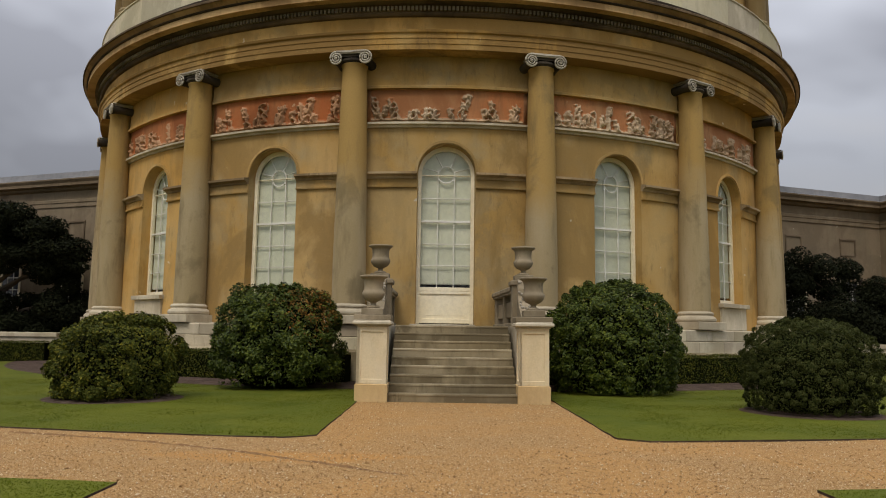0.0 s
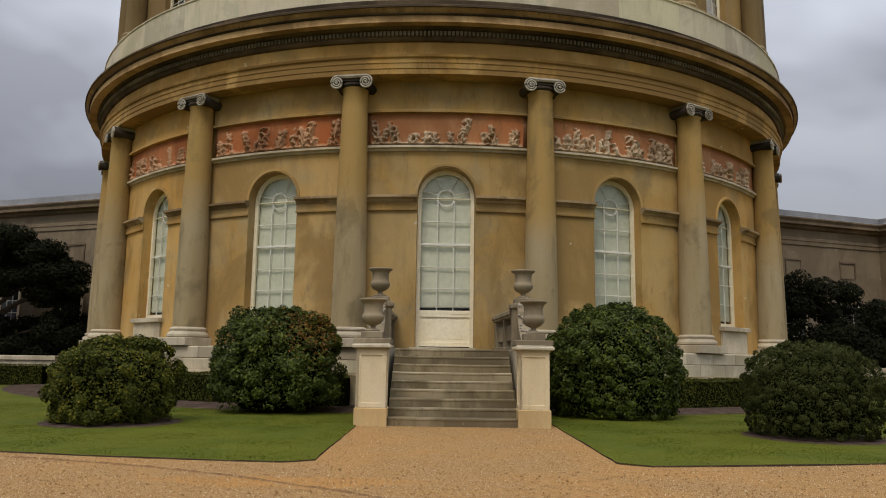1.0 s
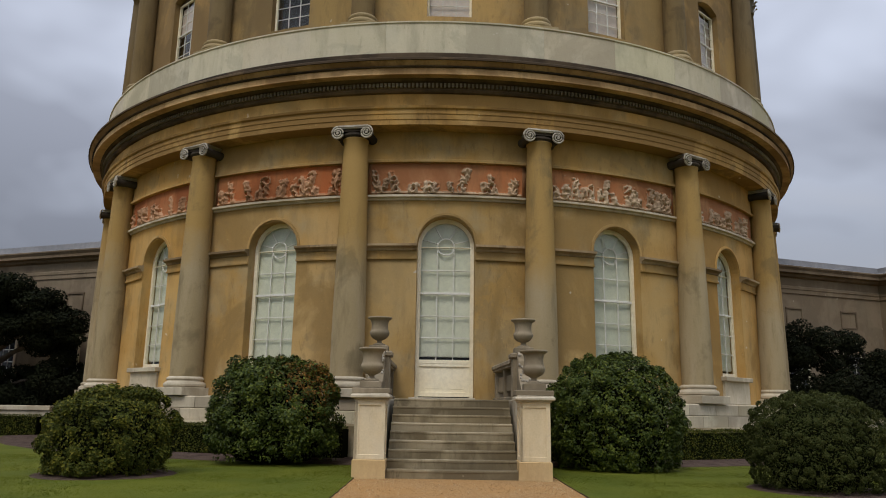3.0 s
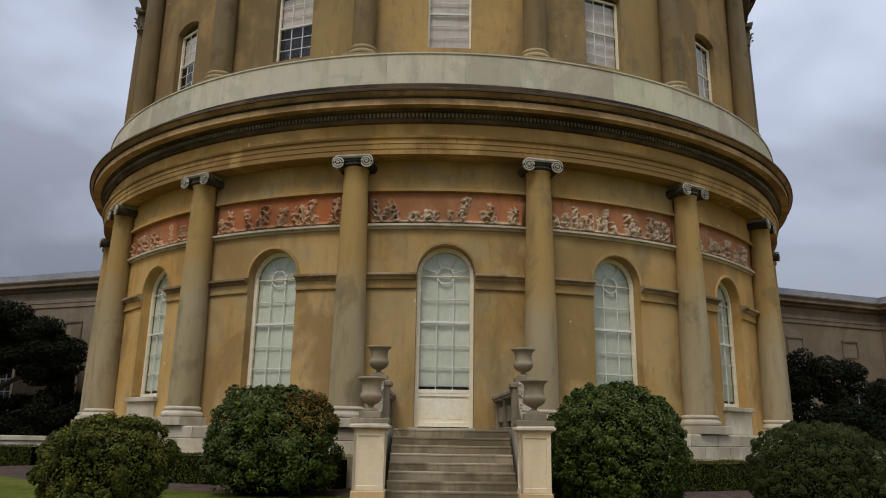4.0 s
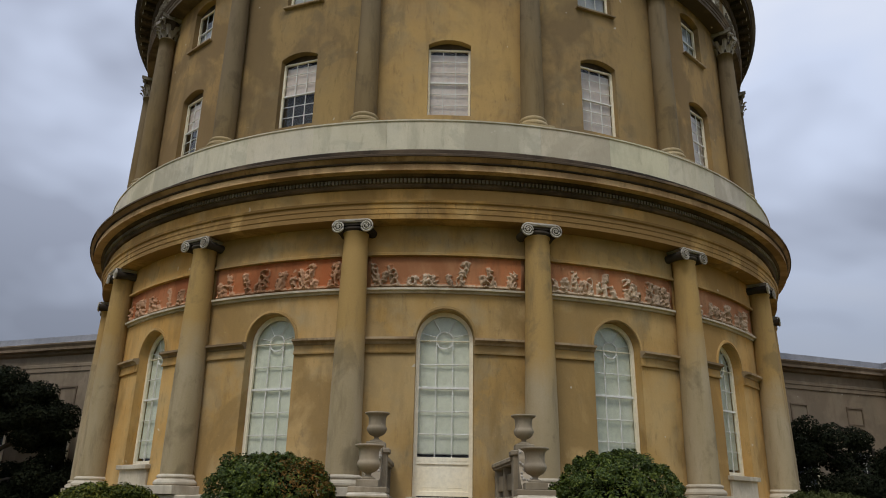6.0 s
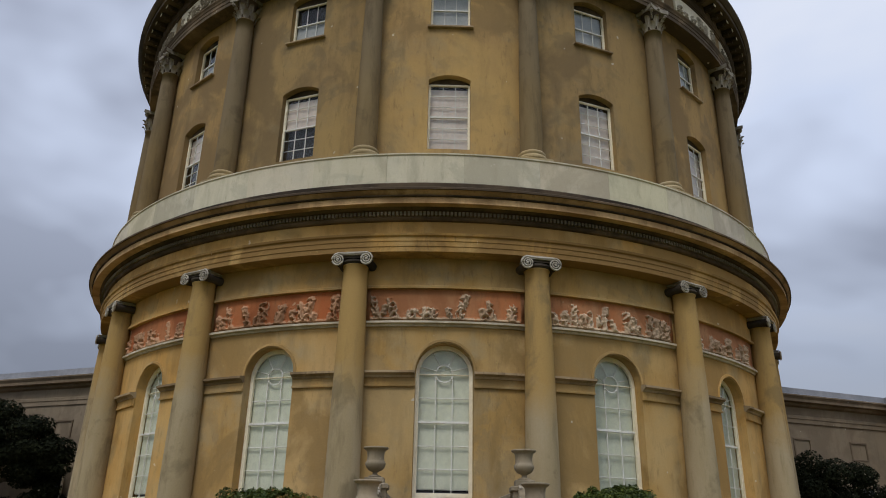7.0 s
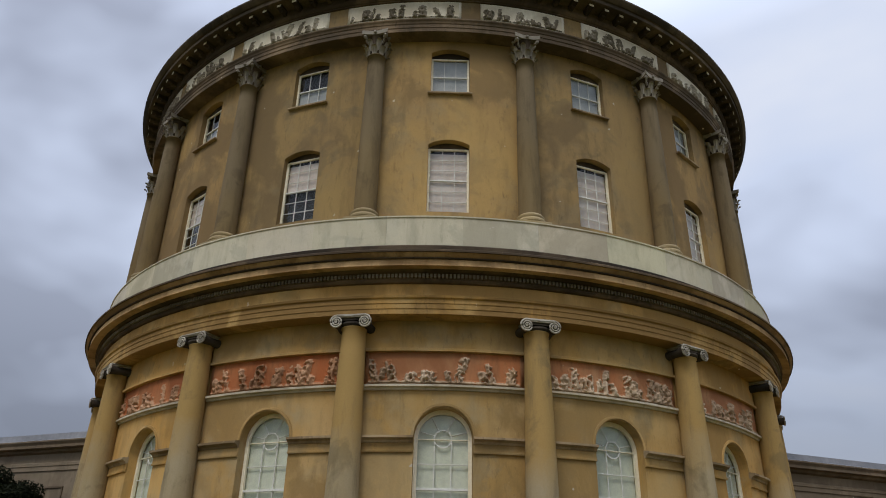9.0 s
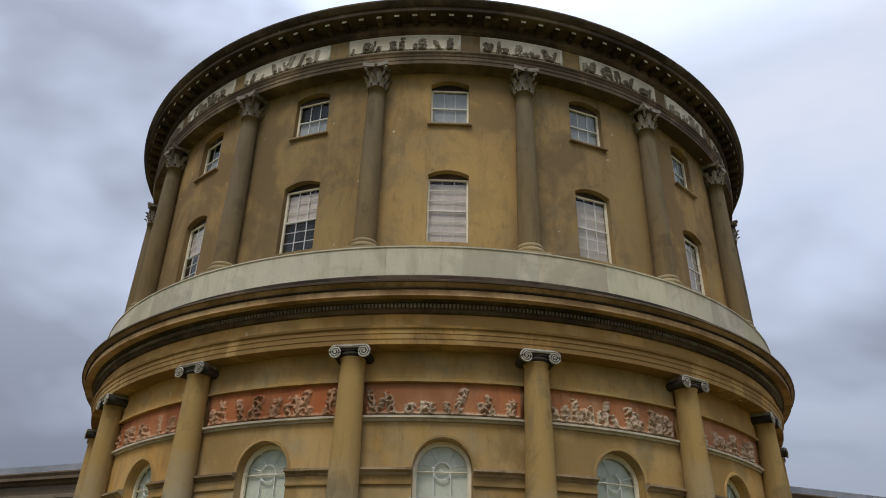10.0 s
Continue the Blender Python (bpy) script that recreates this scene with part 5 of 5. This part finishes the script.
def wing(s):
    w = thing("corridor_wing", (0, 0, 0), "single-storey buff corridor wing with panels and arched windows", "house wing")
    if s < 0:
        line = [(-11.64, 31.49), (-16.21, 33.18), (-20.95, 34.91), (-30.23, 37.45)]
    else:
        line = [(12.72, 32.98), (17.38, 34.66), (21.63, 36.21)]

    def run(pts, side, name, prof, mat, label=""):
        # outward is towards the garden
        nrm = []
        for i in range(len(pts)):
            a, b = Vector(pts[max(i - 1, 0)]), Vector(pts[min(i + 1, len(pts) - 1)])
            d = (b - a).normalized()
            nv = Vector((d.y, -d.x)) if side > 0 else Vector((-d.y, d.x))
            nrm.append(nv)
        vs = [(p[0] + q.x * o, p[1] + q.y * o, z) for o, z in prof for p, q in zip(pts, nrm)]
        k = len(pts)
        fs = [(a * k + j, a * k + j + 1, (a + 1) * k + j + 1, (a + 1) * k + j) for a in range(len(prof) - 1) for j in range(k - 1)]
        put(name, Geo().add(vs, fs).out(name, mat), w, None, label)

    for pts in ([line] if s < 0 else [line, [(21.63, 36.21), (23.04, 32.85)], [(23.04, 32.85), (40.4, 31.0)]]):
        run(pts, s, "wall", WING[:13], M_WINGWALL)
        run(pts, s, "cornice", WING[12:], M_WINGTRIM, "moulded stone cornice")
        run(pts, s, "parapet", [(0.50, 7.96), (0.30, 8.02), (0.30, 8.28), (-0.3, 8.34), (-4.0, 8.40)], M_LEAD, "grey lead-capped parapet")
        run(pts, s, "back_wall", [(-4.0, 8.40), (-4.0, 0.0)], M_WINGWALL)

    def opening(xc):
        """A round-headed sash window below a sunk panel, at x = xc on the wing's wall."""
        for p, q in zip(line, line[1:]):
            if min(p[0], q[0]) <= xc <= max(p[0], q[0]):
                t = (xc - p[0]) / (q[0] - p[0])
                d = Vector((q[0] - p[0], q[1] - p[1]))
                ang = math.degrees(math.atan2(d.y, d.x)) + (180 if s < 0 else 0)
                m = pose(xc, p[1] + (q[1] - p[1]) * t, 0, 0, 0, ang)
                break
        win = put("window", None, w, m, "round-headed white sash window")
        f = Flat(0.0)
        f.bar(-0.62, -0.52, 1.9, 4.12, -0.02, 0.05).bar(0.52, 0.62, 1.9, 4.12, -0.02, 0.05).bow(0, 4.12, 0.52, 0.62, 0, math.pi, -0.02, 0.05).bar(-0.62, 0.62, 1.78, 1.9, -0.02, 0.12)
        put("frame", f.out("frame", M_PAINT), win)
        for x in (-0.17, 0.17):
            put("glazing_bar", Flat(0.0).bar(x - 0.015, x + 0.015, 1.9, 4.5, 0.0, 0.03).out("glazing_bar", M_BAR), win)
        for z in (2.45, 3.0, 3.55, 4.12):
            put("glazing_bar", Flat(0.0).bar(-0.52, 0.52, z - 0.018, z + 0.018, 0.0, 0.03).out("glazing_bar", M_BAR), win)
        g = Geo()
        g.add(*fan_face(0.0, 0, 4.12, 0.53, 1.9, 0.53, 0.008))
        put("pane", g.out("pane", M_DARKPANE), win)
        fr = Flat(0.0)
        fr.bar(-0.50, 0.50, 6.00, 6.08, -0.02, 0.05).bar(-0.50, -0.43, 5.30, 6.00, -0.02, 0.04).bar(0.43, 0.50, 5.30, 6.00, -0.02, 0.05).bar(-0.50, 0.50, 5.24, 5.30, -0.02, 0.03)
        put("sunk_panel", fr.out("sunk_panel", M_WINGTRIM), w, m, "sunk oblong panel")

    for xc in ((-16.4, -19.9, -23.4, -26.9) if s < 0 else (16.45, 19.6)):
        opening(xc)




def dark_pane():
    k = Mat("dark_glazing", 0.06, 0, 0.5)
    return k.done(k.ramp(k.noise(1.4, 2, 0.5), (0.4, (0.02, 0.022, 0.026)), (0.6, (0.07, 0.075, 0.08))))


M_DARKPANE = dark_pane()
wing(-1)
wing(1)

# ---- trees by the wings ----


def evergreen(x, y, clumps, trunk, label, seed, size=0.13, density=2600):
    """Dark spreading tree: trunk, limbs to each foliage clump, uneven crown with gaps. clumps: (dx, dy, z, rx, rz)."""
    t = thing("evergreen_tree", (x, y, 0), label, "tree")
    rng = np.random.default_rng(seed)
    top = max(c[2] for c in clumps)
    put("trunk", Geo().tube([(0, 0, -0.1), (0.06, 0, top * 0.3), (-0.05, 0.05, top * 0.6), (0, 0, top * 0.95)], trunk, 10, trunk * 0.25).out("trunk", M_BARK, True), t)
    allp, alln = [], []
    for j, (dx, dy, z, rx, rz) in enumerate(clumps):
        zs = max(0.3, min(z - 0.25, top * 0.8))
        put("limb", Geo().tube([(0, 0, zs * 0.7), (dx * 0.45, dy * 0.45, zs * 0.95), (dx * 0.95, dy * 0.95, z)], trunk * 0.35, 6, trunk * 0.1).out("limb", M_BARK, True), t)
        n = int(density * rx * rx)
        subs = rng.normal(0, 1, (max(6, int(9 * rx)), 3))
        subs /= np.linalg.norm(subs, axis=1)[:, None]
        subs = subs * rng.uniform(0.5, 0.95, (len(subs), 1)) * np.array([rx, rx, rz]) + np.array([dx, dy, z])
        pick = rng.integers(0, len(subs), n)
        d = rng.normal(0, 1, (n, 3))
        d /= np.linalg.norm(d, axis=1)[:, None]
        rad = rng.uniform(0.45, 1.0, (n, 1)) ** 0.5 * np.array([[0.48 * rx, 0.48 * rx, 0.42 * rz + 0.1]])
        p = subs[pick] + d * rad
        keep = p[:, 2] > 0.05
        allp.append(p[keep])
        alln.append(d[keep])
    vs, fs = leaves(rng, np.concatenate(allp), np.concatenate(alln) + np.array([0, 0, 0.4]), size)
    put("crown", leaf_mesh("crown", vs, fs, M_LEAF_DARK), t)


evergreen(-18.74, 31.2, [(-1.2, 0, 5.9, 1.9, 0.9), (-2.8, 0.3, 6.2, 1.8, 0.9), (0.2, -0.2, 5.5, 1.7, 0.8), (1.7, 0, 5.0, 1.6, 0.8), (2.9, 0.1, 4.5, 1.2, 0.7), (3.4, 0.1, 4.0, 0.9, 0.5), (-1.5, 0, 4.5, 2.0, 0.9), (-3.6, 0, 4.8, 2.2, 1.3),
                        (0.6, -0.5, 4.2, 1.5, 0.6), (2.4, 0.3, 3.7, 1.1, 0.5), (-1.8, 0, 3.2, 1.9, 0.9), (-3.4, 0.1, 2.6, 1.9, 1.3), (-1.2, -0.3, 1.9, 1.8, 1.0), (1.5, 0.4, 2.0, 1.5, 0.7), (3.1, 0.2, 2.4, 1.1, 0.8), (3.3, 0.3, 1.4, 1.1, 0.8), (0.6, 0, 1.1, 1.5, 0.7), (2.0, 0, 1.0, 1.2, 0.6), (-4.8, 0, 4.5, 2.0, 1.4)], 0.28,
          "dark spreading evergreen tree before the wing", 21, 0.14, 3400)
evergreen(17.8, 31.3, [(-2.5, 0, 4.0, 1.1, 0.9), (-1.4, 0.2, 3.9, 1.2, 0.8), (-0.3, 0, 3.4, 1.2, 0.8), (0.7, 0, 2.5, 1.3, 0.8), (2.0, 0, 2.1, 1.5, 0.7), (3.6, 0, 2.2, 1.5, 0.8), (-2.7, 0, 2.2, 1.2, 1.2), (-1.0, -0.3, 2.0, 1.6, 1.2), (0.6, -0.3, 1.5, 1.6, 1.0), (2.2, -0.2, 1.2, 1.7, 0.9), (4.0, -0.2, 1.3, 1.7, 1.1), (-2.8, 0, 1.0, 1.1, 0.9), (-1.2, 0, 1.0, 1.2, 0.9), (5.6, 0, 2.0, 1.6, 1.1)], 0.22,
          "dark dense evergreen before the wing", 22, 0.13, 3600)

# ---- turf blades and loose stones ----


def blades(name, n, seed, place, label):
    rng = np.random.default_rng(seed)
    p = place(rng, n)
    n = len(p)
    a = rng.uniform(0, 2 * np.pi, n)
    w, h = 0.006, rng.uniform(0.007, 0.016, n)
    dx, dy = np.cos(a) * w, np.sin(a) * w
    z = np.full(n, 0.017)
    tip = np.stack([p[:, 0] + rng.normal(0, 0.014, n), p[:, 1] + rng.normal(0, 0.014, n), z + h], 1)
    vs = np.stack([np.stack([p[:, 0] - dx, p[:, 1] - dy, z], 1), np.stack([p[:, 0] + dx, p[:, 1] + dy, z], 1), tip], 1).reshape(-1, 3)
    fs = (np.arange(n)[:, None] * 3 + np.arange(3)).tolist()
    tagged(put(name, leaf_mesh(name, vs, fs, M_BLADE)), label, "grass", "", "stuff")


def inner_turf(rng, n):
    x, y = rng.uniform(-13, 13, n), rng.uniform(8.9, 18.5, n)
    r = np.hypot(x, y - CY)
    k = (r > 16.4) & (r < 24.02) & ((x < PATH_L - 0.01) | (x > PATH_R + 0.01)) & (np.hypot(x + 5.88, y - 13.75) > 1.21) & (np.hypot(x - 6.32, y - 12.8) > 1.15) & (np.abs(x) < 0.70 * y)
    return np.stack([x[k], y[k]], 1)


def near_turf(rng, n):
    x, y = rng.uniform(-5, 5, n), rng.uniform(4.7, 6.8, n)
    r = np.hypot(x, y - CY)
    k = (r > 26.93) & ((x < -2.63) | (x > 3.16))
    return np.stack([x[k], y[k]], 1)


blades("grass", 200000, 51, inner_turf, "short mown green grass blades")
blades("grass_tuft", 60000, 52, near_turf, "short mown green grass blades")


def pebbles(n, seed):
    rng = np.random.default_rng(seed)
    y = 4.8 + 9.3 * rng.random(n) ** 1.5
    x = rng.uniform(-0.68, 0.68, n) * y
    r = np.hypot(x, y - CY)
    path = (x > PATH_L + 0.03) & (x < PATH_R - 0.03)
    k = ((r > 24.09) & (r < 26.87)) | path & (y < 13.9) | ((r >= 26.87) & (x > -2.57) & (x < 3.11))
    x, y = x[k], y[k]
    n = len(x)
    s = rng.gamma(4.0, 0.0014, n)[:, None]
    base = np.array([(1, 0, 0), (0, 1, 0), (-1, 0, 0), (0, -1, 0), (0, 0, 0.75), (0, 0, -0.6)], float)
    a = rng.uniform(0, 6.28, n)
    ca, sa = np.cos(a), np.sin(a)
    vs = np.empty((n, 6, 3))
    st = rng.uniform(0.6, 1.0, n)
    for j, (bx, by, bz) in enumerate(base):
        jx, jy = bx * s[:, 0], by * s[:, 0] * st
        vs[:, j, 0] = x + jx * ca - jy * sa
        vs[:, j, 1] = y + jx * sa + jy * ca
        vs[:, j, 2] = 0.004 + s[:, 0] * 0.3 + bz * s[:, 0]
    tri = np.array([(0, 1, 4), (1, 2, 4), (2, 3, 4), (3, 0, 4), (1, 0, 5), (2, 1, 5), (3, 2, 5), (0, 3, 5)])
    fs = (np.arange(n)[:, None, None] * 6 + tri).reshape(-1, 3).tolist()
    tagged(put("gravel_stone", leaf_mesh("gravel_stone", vs.reshape(-1, 3), fs, M_PEBBLE)), "loose golden gravel stones on the path", "gravel", "", "stuff")


pebbles(90000, 61)

# a low ridge of scraped gravel across the crossing
line = [(-5.19, 9.24), (-4.59, 9.08), (-3.36, 8.66), (-2.23, 8.12), (-1.14, 7.41), (-0.66, 7.07), (-0.26, 6.82)]
vs, fs = [], []
rnd = random.Random(77)
n = 90
for j in range(n + 1):
    t = j / n * (len(line) - 1)
    a, b = line[min(int(t), len(line) - 2)], line[min(int(t), len(line) - 2) + 1]
    f = t - min(int(t), len(line) - 2)
    x, y = a[0] + (b[0] - a[0]) * f, a[1] + (b[1] - a[1]) * f + rnd.uniform(-0.012, 0.012)
    h = 0.016 * rnd.uniform(0.5, 1.2) * min(1, (n - j) / 20)
    vs += [(x, y - 0.05, 0.002), (x, y - 0.012, h), (x, y + 0.02, 0.002)]
for j in range(n):
    fs += [(3 * j, 3 * j + 3, 3 * j + 4, 3 * j + 1), (3 * j + 1, 3 * j + 4, 3 * j + 5, 3 * j + 2)]
tagged(put("gravel_ridge", mesh("gravel_ridge", vs, fs, M_RIDGE)), "low scraped ridge of damp gravel", "gravel", "", "structure")

# ---- stone blocks of the plinth and slabs of the blocking course ----


def blocks(name, prof, mat, parts, joint, parent, gap, seed, spread, offset=0.0):
    rnd = random.Random(seed)
    w = 360.0 / parts
    me = Geo().arcs(prof, -w / 2 + joint / 2, w / 2 - joint / 2, 1.4).out(name, mat, True, True)
    for k in range(parts):
        t = w * (k + 0.5 + offset)
        if gap < t < 360 - gap:
            f = 1 + rnd.uniform(-spread, spread)
            o = put(name, me, parent, turn(t + rnd.uniform(-0.01, 0.01)), "", (f, f * rnd.uniform(0.97, 1.02), f * rnd.uniform(0.92, 1.04)))


blocks("plinth_block", [(14.1, 0.82), (14.235, 0.82), (14.25, 0.84), (14.25, 1.13), (14.235, 1.145), (14.1, 1.145)], M_STONE, 84, 0.06, rotunda, 6.0, 3, 0.10)
blocks("plinth_block", [(14.1, 1.15), (14.235, 1.15), (14.25, 1.17), (14.25, 1.44), (14.22, 1.47), (14.1, 1.475)], M_STONE, 84, 0.06, rotunda, 6.0, 4, 0.10, 0.5)
blocks("blocking_slab", [(14.03, 10.77), (14.14, 10.77), (14.15, 10.79), (14.15, 11.70), (14.18, 11.72), (14.18, 11.76), (14.03, 11.80)], M_BLOCKING, 40, 0.012, rotunda, 0.0, 5, 0.035, 0.2)
